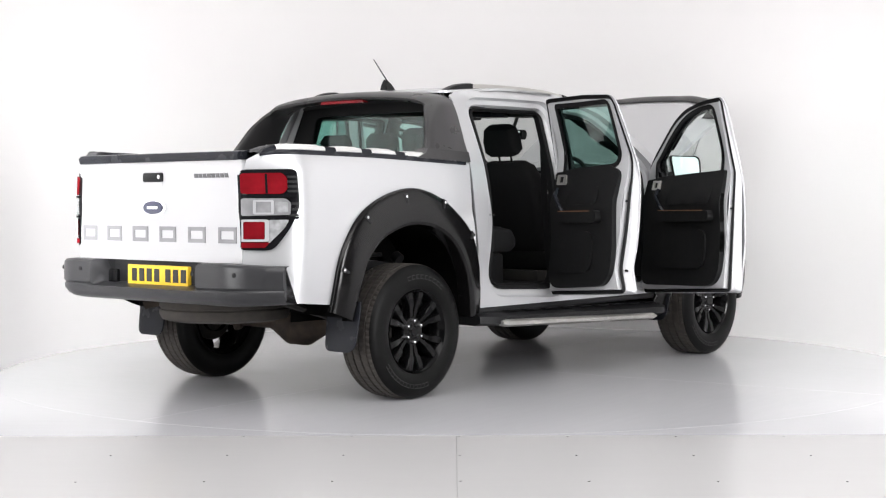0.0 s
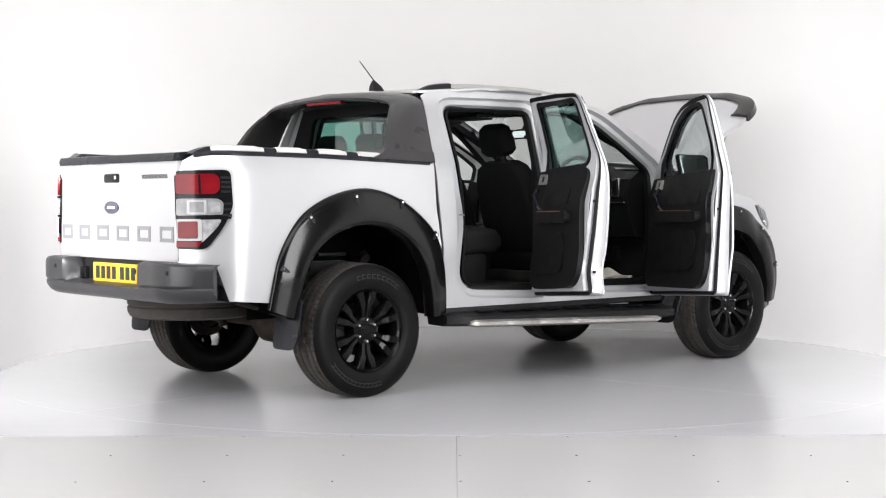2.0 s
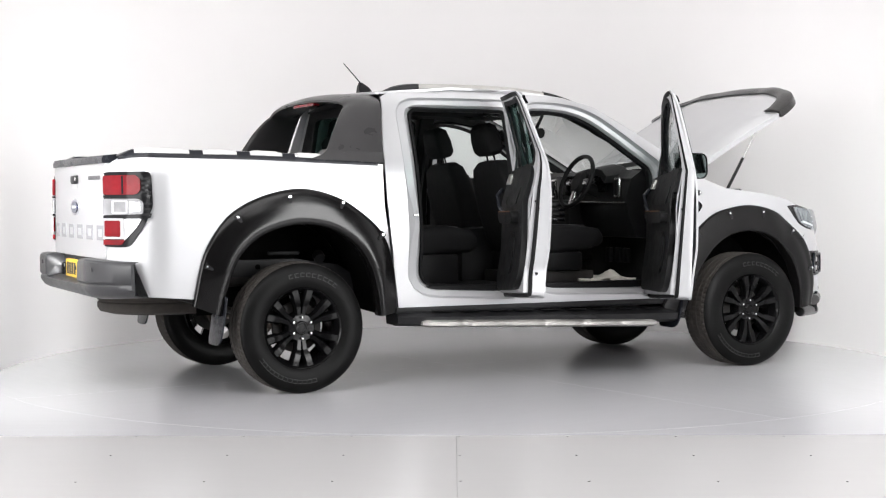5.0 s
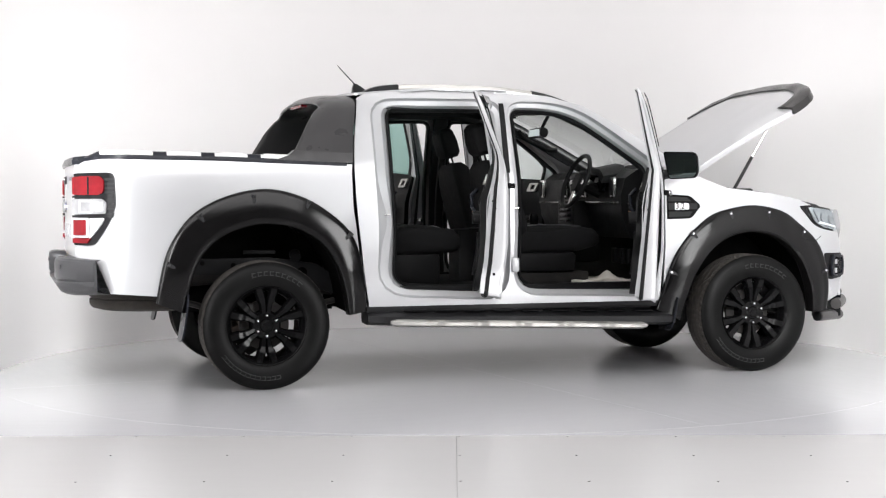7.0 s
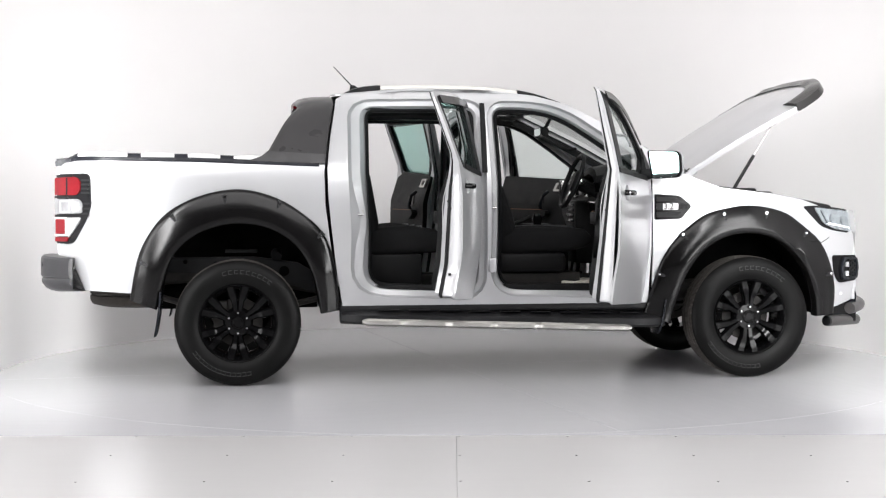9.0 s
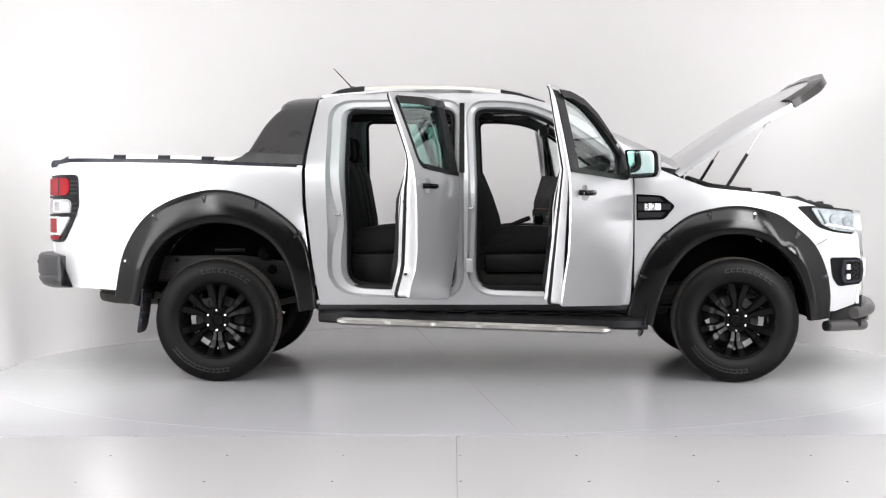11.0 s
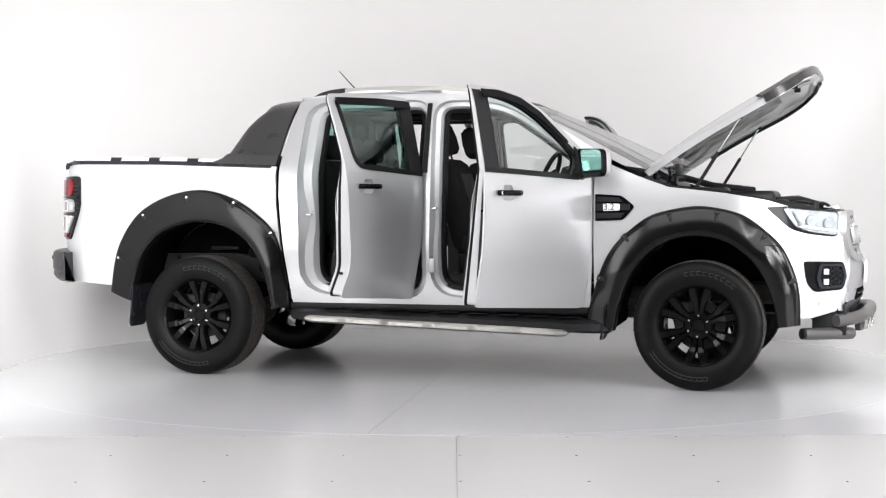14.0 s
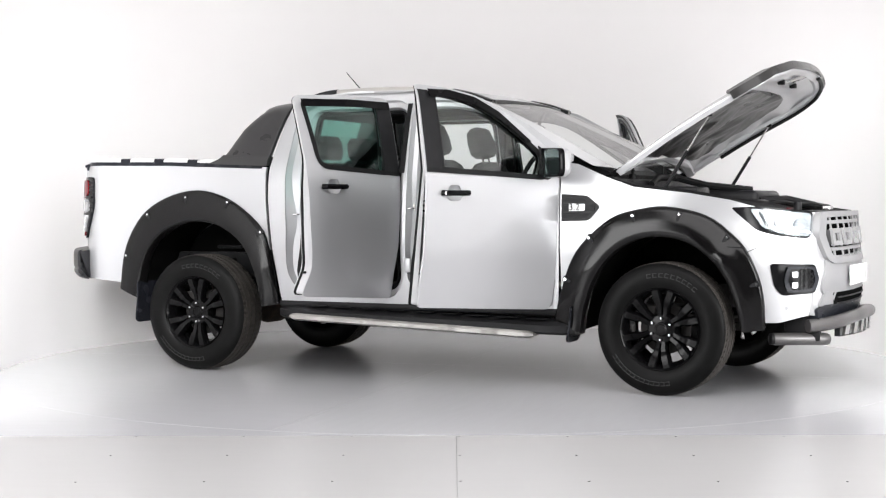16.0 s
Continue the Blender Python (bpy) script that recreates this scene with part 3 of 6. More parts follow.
    for i in range(3):
        for j in range(4):
            cx, cz = 3.972 + i * 0.022, 0.632 + j * 0.030 + 0.015 * (i % 2)
            hexa = [(cx + 0.012 * math.cos(a), cz + 0.015 * math.sin(a)) for a in np.linspace(0, 2 * math.pi, 7)[:-1]]
            panel("honeycomb_cell", hexa, BLACK_SATIN, fg, out=0.015, thick=0.008, holes=[[((p - cx) * 0.75 + cx, (q - cz) * 0.75 + cz) for p, q in hexa]], step=0.05, **k)
    part("parking_sensor", disc(bmesh.new(), (3.90, -side(3.90, 0.515) - 0.001, 0.515), 0.011, 0.0, -0.004, 14, 0.002), PAINT, truck, **k)
    # vent badge on the wing
    vent = rounded([(2.605, 1.165), (2.765, 1.155), (2.845, 1.09), (2.775, 1.008), (2.607, 1.003)], [0.005, 0.02, 0.02, 0.02, 0.005], 3)
    v = panel("wing_vent", vent, BLACK_GLOSS, out=0.010, thick=0.02, step=0.04, label="black wing vent with an engine badge", **k)
    panel("vent_mesh", [(2.615, 1.150), (2.745, 1.143), (2.772, 1.118), (2.615, 1.118)], BLACK_SATIN, v, out=0.013, thick=0.004, **k)
    panel("vent_mesh", [(2.615, 1.052), (2.782, 1.052), (2.758, 1.022), (2.615, 1.018)], BLACK_SATIN, v, out=0.013, thick=0.004, **k)
    panel("badge_bar", [(2.612, 1.108), (2.815, 1.105), (2.815, 1.068), (2.612, 1.064)], BLACK_SATIN, v, out=0.015, thick=0.006, **k)
    panel("badge_plate", rounded([(2.655, 1.108), (2.755, 1.106), (2.755, 1.066), (2.655, 1.064)], 0.006, 2), WHITE_PLATE, v, out=0.017, thick=0.006, **k)
    if not mirror:
        cu = bpy.data.curves.new("engine_badge", "FONT")
        cu.body, cu.size, cu.extrude, cu.align_x, cu.align_y = "3.2", 0.056, 0.0008, "CENTER", "CENTER"
        t = new("engine_badge", cu)
        t.data.materials.append(INK)
        t.parent = v
        t.matrix_basis = pose(2.690, -side(2.69, 1.08) - 0.020, 1.086, 90, 0, 0)
    # tail lamp wrapped round the corner
    tl = rounded([(-1.093, 0.872), (-1.095, 1.292), (-0.875, 1.296), (-0.868, 1.10), (-0.905, 1.00), (-0.985, 0.868)], [0.02, 0.03, 0.035, 0.02, 0.05, 0.03], 4)
    t = panel("tail_lamp", tl, LAMP_BODY, out=0.016, thick=0.03, step=0.04, label="smoked tail lamp with red and clear lenses", **k)
    panel("red_lens", rounded([(-1.086, 1.165), (-1.086, 1.272), (-0.945, 1.275), (-0.925, 1.25), (-0.925, 1.19), (-0.945, 1.165)], 0.012, 3), RED_LENS, t, out=0.026, thick=0.014, step=0.03, label="red brake lens", **k)
    panel("side_lens", [(-1.008, 1.167), (-1.008, 1.270), (-1.000, 1.270), (-1.000, 1.167)], LAMP_BODY, t, out=0.0275, thick=0.008, step=0.03, **k)
    panel("clear_lens", rounded([(-1.086, 1.050), (-1.086, 1.142), (-0.935, 1.142), (-0.912, 1.12), (-0.915, 1.056)], 0.010, 3), CLEAR_LENS, t, out=0.026, thick=0.014, step=0.03, label="clear indicator lens", **k)
    panel("side_lens", rounded([(-0.975, 1.068), (-0.975, 1.126), (-0.925, 1.122), (-0.925, 1.070)], 0.006, 2), REFLECTOR, t, out=0.0285, thick=0.008, step=0.03, **k)
    panel("clear_lens", rounded([(-1.000, 0.905), (-1.000, 1.030), (-0.920, 1.030), (-0.938, 0.990)], 0.010, 3), REFLECTOR, t, out=0.026, thick=0.014, step=0.03, **k)
    panel("red_lens", rounded([(-1.084, 0.930), (-1.084, 1.024), (-1.012, 1.024), (-1.012, 0.930)], 0.01, 3), RED_LENS, t, out=0.028, thick=0.010, step=0.03, **k)
    panel("red_lens", [(-1.086, 0.884), (-1.086, 0.912), (-0.995, 0.912), (-1.012, 0.884)], RED_LENS, t, out=0.026, thick=0.014, step=0.03, **k)
    panel("indicator_ring", rounded([(-1.050, 1.058), (-1.050, 1.134), (-0.980, 1.134), (-0.980, 1.058)], 0.008, 3), LAMP_RING, t, out=0.030, thick=0.010, holes=[[(-1.040, 1.068), (-1.040, 1.124), (-0.990, 1.124), (-0.990, 1.068)]], step=0.03, **k)
    panel("indicator_ring", rounded([(-1.090, 0.916), (-1.090, 1.032), (-0.998, 1.032), (-0.998, 0.916)], 0.012, 3), LAMP_RING, t, out=0.032, thick=0.010, holes=[rounded([(-1.080, 0.928), (-1.080, 1.020), (-1.012, 1.020), (-1.012, 0.928)], 0.008, 3)], step=0.03, **k)
    for z in (1.154, 1.040):
        panel("lamp_divider", [(-1.090, z + 0.007), (-0.875, z + 0.007), (-0.880, z - 0.007), (-1.090, z - 0.007)], LAMP_BODY, t, out=0.030, thick=0.012, step=0.04, **k)
    for z in (1.26, 1.235, 1.21, 1.185, 1.12, 1.09, 1.06):
        panel("lamp_rib", [(-0.922, z), (-0.875, z), (-0.875, z - 0.012), (-0.922, z - 0.012)], BLACK_SATIN, t, out=0.020, thick=0.006, step=0.03, **k)
    # bed rail cap with steel load bar
    rail = bmesh.new()
    rows = []
    for x in np.linspace(-1.04, 0.50, 40):
        z = lerp(x, [-1.05, -0.95, -0.267, 0.54], [1.372, 1.386, 1.377, 1.347])
        h = 0.038 * min(1.0, (x + 1.045) / 0.12 + 0.25)
        w = side(max(x, -1.0), z)
        rows.append([(x, -w - 0.004, z - 0.012), (x, -w - 0.004, z + 0.006), (x, -w + 0.012, z + h - 0.004), (x, -w + 0.03, z + h), (x, -w + 0.11, z + h - 0.003), (x, -w + 0.13, z - 0.03)])
    loft(rail, rows)
    rl = part("bed_rail", rail, GREY_PLASTIC, truck, "dark plastic bed rail cap with steel inserts", **k)
    for x0, x1 in ((-0.955, -0.655), (-0.575, -0.375), (-0.295, -0.10), (-0.02, 0.175)):
        bm = bmesh.new()
        rows = []
        for x in np.linspace(x0, x1, 12):
            z = lerp(x, [-0.95, -0.267, 0.54], [1.386, 1.377, 1.347]) + 0.036
            e = 0.008 if x0 + 0.03 < x < x1 - 0.03 else 0.002
            w = side(max(x, -1.0), 1.38)
            rows.append([(x, -w + 0.000, z - 0.024), (x, -w - 0.004 - e * 0.4, z - 0.020), (x, -w + 0.004 - e * 0.4, z + e - 0.006), (x, -w + 0.016, z + e), (x, -w + 0.075, z + e), (x, -w + 0.08, z - 0.02)])
        loft(bm, rows)
        part("steel_insert", bm, SATIN_SILVER, rl, "satin silver insert", **k)
    # roof rail
    pts = curve([(0.655, 1.800), (0.76, 1.842), (0.95, 1.860), (1.30, 1.862), (1.62, 1.848), (1.86, 1.812), (2.05, 1.752)], 40)
    bm = bmesh.new()
    rows = []
    for x, z in pts:
        y = -lerp(x, [0.6, 0.7, 1.5, 2.1], [0.565, 0.575, 0.64, 0.66])
        rows.append([(x, y - 0.024, z - 0.028), (x, y - 0.018, z - 0.004), (x, y, z), (x, y + 0.02, z - 0.004), (x, y + 0.024, z - 0.028)])
    loft(bm, rows, closed=True, cap=True)
    rr = part("roof_rail", bm, STEP_STEEL, truck, "satin silver roof rail with black ends", **k)
    for sl in (pts[:8], pts[31:]):
        bm = bmesh.new()
        rows = []
        for x, z in sl:
            y = -lerp(x, [0.6, 0.7, 1.5, 2.1], [0.565, 0.575, 0.64, 0.66])
            base = lerp(x, [0.6, 1.09, 1.55, 1.87, 2.1], [1.775, 1.80, 1.80, 1.765, 1.72])
            rows.append([(x, y - 0.030, base - 0.01), (x, y - 0.027, z - 0.002), (x, y, z + 0.004), (x, y + 0.027, z - 0.002), (x, y + 0.030, base - 0.01)])
        loft(bm, rows, closed=True, cap=True)
        part("rail_end", bm, BLACK_SATIN, rr, "black plastic rail end", **k)
    # side step with steel strip, dark sill board behind
    bm = bmesh.new()
    rows = []
    for x in np.linspace(0.63, 2.68, 30):
        z = lerp(x, [0.63, 2.68], [0.0, -0.045])
        e = min(1.0, (x - 0.62) / 0.12, (2.70 - x) / 0.12)
        o = -0.80 - 0.165 * (0.55 + 0.45 * e)
        rows.append([(x, -0.70, 0.455 + z), (x, -0.86, 0.455 + z), (x, o + 0.03, 0.440 + z), (x, o, 0.425 + z), (x, o, 0.385 + z), (x, o + 0.04, 0.368 + z), (x, -0.72, 0.372 + z)])
    loft(bm, rows, closed=True, cap=True)
    st = part("side_step", bm, BLACK_SATIN, truck, "black side step with a steel edge strip", **k)
    bm = bmesh.new()
    rows = []
    for x in np.linspace(0.755, 2.445, 90):
        z = lerp(x, [0.755, 2.445], [0.386, 0.328])
        e = 0.021 * min(1.0, 0.45 + min(x - 0.755, 2.445 - x) / 0.05)
        q = ((x - 0.755) / 0.282) % 1.0
        o = 0.013 * min(1.0, max(0.0, (0.42 - abs(q - 0.5)) / 0.07))
        rows.append([(x, -0.90, z + e), (x, -0.972 - o, z + e), (x, -0.984 - o, z + e * 0.4), (x, -0.982 - o, z - e * 0.6), (x, -0.965, z - e * 1.2), (x, -0.90, z - e)])
    loft(bm, rows, closed=True, cap=True)
    part("step_strip", bm, STEP_STEEL, st, "brushed steel strip with raised pads", **k)
    for i in range(9):
        x = 0.86 + i * 0.19
        z = lerp(x, [0.63, 2.68], [0.4565, 0.4115])
        part("tread_pad", B(x, x + 0.13, -0.93, -0.87, z - 0.002, z + 0.004, 0.002, 1), SEAL, st, **k)
    part("sill", B(0.62, 2.60, -0.885, -0.60, 0.44, 0.485, 0.01), BLACK_SATIN, truck, **k)
    # mud flaps
    for x0, z0, z1, yo in ((-0.475, 0.30, 0.58, -0.972), (2.66, 0.28, 0.50, -0.96)):
        o = rounded([(yo + 0.012, z1), (-0.70, z1), (-0.715, z0), (yo + 0.03, z0)], [0.005, 0.005, 0.05, 0.06], 6)
        lean = lambda y, z: x0 - 0.035 * ((z1 - z) / (z1 - z0)) ** 1.6 + 0.03 * ((y - yo) / 0.27 - 0.5) ** 2
        bm = sheet(bmesh.new(), o, lambda y, z: (lean(y, z), y, z), lambda y, z: (lean(y, z) + 0.010, y, z), step=0.04)
        part("mud_flap", bm, GREY_PLASTIC, truck, "dark plastic mud flap", **k)


for flip in (False, True):
    build_side(flip)
# ---------------------------------------------------------------- wheels
def build_wheel(name, x, y, flip, dusty):
    w = new(name)
    w.parent = truck
    w["label"] = "black alloy wheel with a road tyre"
    w.matrix_basis = pose(x, y, 0.385, 0, 0.9 * x, 180 if flip else 0)
    half = [(0.120, 0.236), (0.130, 0.250), (0.136, 0.285), (0.137, 0.312), (0.132, 0.345), (0.124, 0.362), (0.116, 0.374)]
    tread = [(0.108, 0.380), (0.098, 0.3835), (0.084, 0.3845), (0.082, 0.376), (0.074, 0.376), (0.072, 0.3850), (0.034, 0.3858), (0.032, 0.377), (0.024, 0.377), (0.022, 0.3858), (0.0, 0.386)]
    prof = [(-a, r) for a, r in half] + [(-0.108, 0.380)]
    bm = spin(bmesh.new(), prof, 120)
    back = [(a, r) for a, r in half[::-1]]
    spin(bm, [(0.108, 0.380)] + back, 120)
    part("tyre", bm, RUBBER, w, "black tyre sidewall")
    full = [(-a, r) for a, r in tread] + [(a, r) for a, r in tread[:-1][::-1]]
    nl = len(full)
    lug = lambda i, k: (-0.006 if i % 3 == 0 and (k < 3 or k > nl - 4) else (-0.003 if (i + 1) % 3 == 0 and 4 < k < nl - 5 else 0.0))
    part("tread", spin(bmesh.new(), full, 216, mod=lug), TREAD if dusty else RUBBER, w, "worn grooved tread", sharp=25)
    # raised marks on the sidewall, as plain bars
    for a0, n in ((52, 9), (215, 13)):
        for i in range(n):
            a = radians(a0 + i * (6.6 if n == 9 else 5.6))
            bm = bmesh.new()
            bw = 0.012
            for r0, r1 in ((0.300, 0.304), (0.321, 0.325)):
                box(bm, -bw, bw, -0.0385 - 0.1, -0.1345, r0, r1)
            box(bm, -bw, -bw + 0.004, -0.0385 - 0.1, -0.1345, r0 - 0.02, r1)
            part("tyre_mark", bm, TYRE_MARK, w, m=pose(0, 0, 0, 0, 90 - math.degrees(a), 0))
    # rim
    bm = spin(bmesh.new(), [(0.11, 0.205), (-0.02, 0.200), (-0.085, 0.208), (-0.108, 0.222), (-0.122, 0.229), (-0.128, 0.236), (-0.122, 0.240), (-0.10, 0.242), (0.12, 0.240), (0.125, 0.232), (0.11, 0.205)], 96)
    rim = part("rim", bm, ALLOY, w, "gloss black alloy rim with split spokes")
    for s in range(6):
        base = math.pi * (0.5 + s / 3)
        for sg in (-1, 1):
            bm = bmesh.new()
            rows = []
            for r, off, wd, yf, yb in ((0.045, 0.26, 0.0150, -0.086, -0.02), (0.085, 0.175, 0.0165, -0.092, -0.035), (0.120, 0.150, 0.0190, -0.098, -0.045), (0.138, 0.160, 0.0200, -0.101, -0.05), (0.150, 0.172, 0.0265, -0.108, -0.055), (0.190, 0.200, 0.0275, -0.113, -0.06), (0.228, 0.212, 0.0290, -0.114, -0.065)):
                a = base + sg * off
                c = Vector((r * math.cos(a), 0, r * math.sin(a)))
                t = Vector((-math.sin(a), 0, math.cos(a)))
                rows.append([tuple(c + t * q * wd + Vector((0, yy, 0))) for q, yy in ((-1, yb), (-0.95, yf + 0.012), (-0.62, yf), (0.62, yf), (0.95, yf + 0.012), (1, yb))])
            loft(bm, rows, closed=True, cap=True)
            part("spoke", bm, ALLOY, rim)
    part("hub", spin(bmesh.new(), [(-0.104, 0.0005), (-0.104, 0.024), (-0.099, 0.030), (-0.099, 0.036), (-0.092, 0.042), (-0.090, 0.078), (-0.072, 0.090), (0.05, 0.095)], 48), ALLOY, rim)
    for s in range(6):
        a = math.pi * (0.5 + s / 3)
        part("wheel_nut", spin(bmesh.new(), [(-0.112, 0.0005), (-0.111, 0.006), (-0.106, 0.0095), (-0.086, 0.0105)], 6, (0.062 * math.cos(a), 0, 0.062 * math.sin(a))), CHROME, rim, "bright wheel nut")
    part("brake_disc", spin(bmesh.new(), [(-0.01, 0.06), (-0.012, 0.15), (0.012, 0.15), (0.014, 0.06)], 48), CHASSIS, w, "dark brake disc")
    part("brake_caliper", B(-0.16, -0.06, -0.03, 0.05, 0.02, 0.13, 0.015), CHASSIS, w)
    return w


build_wheel("rear_wheel", 0.0, -0.830, False, True)
build_wheel("rear_wheel", 0.0, 0.830, True, True)
build_wheel("front_wheel", 3.22, -0.830, False, True)
build_wheel("front_wheel", 3.22, 0.830, True, True)


# ---------------------------------------------------------------- rear end
def rearx(y, z):
    return -1.092 - 0.018 * (1 - (y / 0.72) ** 2) + 0.05 * max(0, z - 1.30) ** 1.0


tg = part("tailgate", sheet(bmesh.new(), rounded([(-0.708, 0.80), (0.708, 0.80), (0.708, 1.345), (-0.708, 1.345)], 0.02, 3), lambda y, z: (rearx(y, z), y, z), lambda y, z: (rearx(y, z) + 0.05, y, z), step=0.06), PAINT, truck, "silver tailgate with grey lettering bars")
part("tailgate_spoiler", loft(bmesh.new(), [[(-1.07, y, 1.345), (rearx(y, 1.345) - 0.012, y, 1.343), (rearx(y, 1.345) - 0.016, y, 1.365), (rearx(y, 1.345) - 0.006, y, 1.388), (-1.03, y, 1.395), (-0.98, y, 1.392), (-0.98, y, 1.345)] for y in np.linspace(-0.69, 0.69, 25)], closed=True, cap=True), GREY_PLASTIC, tg, "dark plastic tailgate top cap")
bm = bmesh.new()
box(bm, -1.124, -1.09, -0.085, 0.085, 1.232, 1.285, 0.012, 2)
hd = part("tailgate_handle", bm, BLACK_SATIN, tg, "black tailgate handle")
part("handle_recess", sheet(bmesh.new(), rounded([(-0.075, 1.205), (0.075, 1.205), (0.085, 1.25), (-0.085, 1.25)], 0.02, 4), lambda y, z: (rearx(y, z) - 0.004, y, z), lambda y, z: (rearx(y, z) + 0.01, y, z)), JAMB, tg)
part("lock", spin(bmesh.new(), [(0.0, 0.001), (0.0, 0.011), (0.012, 0.012)], 16), CHROME, hd, m=pose(-1.126, -0.062, 1.262, 0, 0, -90))
# badge: oval, dark blue with a bright rim
for nm, sc, d, mt in (("badge_rim", 1.12, 0.006, CHROME), ("badge_face", 0.84, 0.010, BADGE_BLUE)):
    o = [(0.098 * sc * math.cos(a), 1.092 + 0.043 * sc * math.sin(a)) for a in np.linspace(0, 2 * math.pi, 41)[:-1]]
    part(nm, sheet(bmesh.new(), o, lambda y, z: (rearx(y, z) - d, y, z), lambda y, z: (rearx(y, z), y, z), step=0.03), mt, tg)
part("badge_mark", sheet(bmesh.new(), rounded([(-0.045, 1.085), (0.045, 1.085), (0.045, 1.10), (-0.045, 1.10)], 0.006, 3), lambda y, z: (rearx(y, z) - 0.012, y, z), lambda y, z: (rearx(y, z), y, z)), WHITE_PLATE, tg)


def mark_bars(n, y0, y1, z0, z1, fill, mt, name, slant=0.0):
    """A line of lettering as plain hollow bars."""
    p = (y1 - y0) / n
    for i in range(n):
        a, b = y0 + i * p + p * (1 - fill) / 2, y0 + (i + 1) * p - p * (1 - fill) / 2
        h = z1 - z0
        t = min(0.021, abs(b - a) * 0.25)
        o = [(a, z0), (b, z0), (b + slant, z1), (a + slant, z1)]
        hole = [] if h < 0.05 else [[(a + t, z0 + t), (b - t, z0 + t), (b - t, z1 - t), (a + t, z1 - t)]]
        part(name, sheet(bmesh.new(), o, lambda y, z: (rearx(y, z) - 0.003, y, z), lambda y, z: (rearx(y, z) + 0.004, y, z), hole, 0.05), mt, tg)


mark_bars(6, -0.72, 0.72, 0.905, 0.990, 0.58, LETTER_GREY, "letter_bar")
mark_bars(8, -0.615, -0.345, 1.252, 1.275, 0.8, GREY_DECAL, "script_bar", 0.006)

# rear valance, bumper with plate recess
part("rear_valance", B(-1.085, -1.0, -0.70, 0.70, 0.74, 0.81, 0.01), BLACK_SATIN, truck)
bm = bmesh.new()
rows = []
for y in np.linspace(-0.925, 0.925, 149):
    a = abs(y)
    rec = max(0.0, min(1.0, (0.455 - a) / 0.035))
    c = max(0.0, (a - 0.62) / 0.305)
    xo = -1.205 + 0.20 * c ** 2.2
    top = lerp(a, [0, 0.42, 0.455, 0.62, 0.925], [0.735, 0.735, 0.800, 0.805, 0.79])
    xi = xo + 0.105 * rec
    zl = 0.585 + 0.015 * c ** 1.5
    rows.append([(-0.98, y, top - 0.01), (xi + 0.045, y, top), (xi + 0.018, y, top - 0.004), (xi + 0.004, y, top - 0.016), (xi, y, top - 0.04), (xi + 0.004 * rec, y, 0.676), (xo + 0.012 + 0.03 * rec, y, 0.662), (xo + 0.004, y, 0.652), (xo + 0.006, y, 0.632), (xo + 0.030, y, zl + 0.012), (xo + 0.06, y, zl - 0.004), (xo + 0.10, y, zl - 0.012), (-0.98, y, zl)])
loft(bm, rows, closed=True, cap=True)
rb = part("rear_bumper", bm, BUMPER_GREY, truck, "grey plastic rear bumper with parking sensors", sharp=30)
part("bumper_centre", B(-1.10, -1.07, -0.37, 0.37, 0.66, 0.80, 0.01), BLACK_SATIN, rb)
part("tow_socket", B(-1.118, -1.09, 0.325, 0.41, 0.665, 0.745, 0.008), BLACK_GLOSS, rb)
pl = part("number_plate", B(-1.128, -1.099, -0.305, 0.215, 0.665, 0.775, 0.004), YELLOW, rb, "yellow number plate with dark bars")
for i in range(7):
    y = 0.175 - i * 0.066 - (0.03 if i > 3 else 0)
    part("plate_bar", B(-1.1305, -1.127, y - 0.044, y, 0.685, 0.757), INK, pl)
for y in (0.80, 0.55, -0.44, -0.74):
    xo = -1.205 + 0.20 * max(0.0, (abs(y) - 0.62) / 0.305) ** 2.2
    part("parking_sensor", spin(bmesh.new(), [(0.0, 0.001), (0.0, 0.012), (0.004, 0.013)], 14), BLACK_SATIN, rb, m=pose(xo - 0.004, y, 0.745, 0, 0, -90))

# sports hoop behind the cab: a raked frame over the bed, on two foot boards
FOOT = [(0.07, 1.374), (0.535, 1.355), (0.540, 1.415), (0.185, 1.432), (0.150, 1.402)]


def hoopy(x, z):
    return lerp(z, [1.35, 1.42, 1.55, 1.66, 1.72], [0.895, 0.872, 0.806, 0.750, 0.715])


for flip in (False, True):
    bm = sheet(bmesh.new(), FOOT, lambda x, z: (x, -hoopy(x, z) - 0.012, z), lambda x, z: (x, -hoopy(x, z) + 0.085, z), step=0.05)
    part("sports_hoop_foot", bm, HOOP_GREY, truck, "dark grey sports hoop foot", mirror=flip)
half = [(-0.882, 1.412), (-0.850, 1.475), (-0.818, 1.545), (-0.785, 1.612), (-0.752, 1.672), (-0.722, 1.716), (-0.684, 1.746), (-0.63, 1.766), (-0.56, 1.778), (-0.45, 1.790), (-0.30, 1.800), (-0.15, 1.806)]
path = curve(half + [(0.0, 1.808)] + [(-y, z) for y, z in half[::-1]], 91)
rows = []
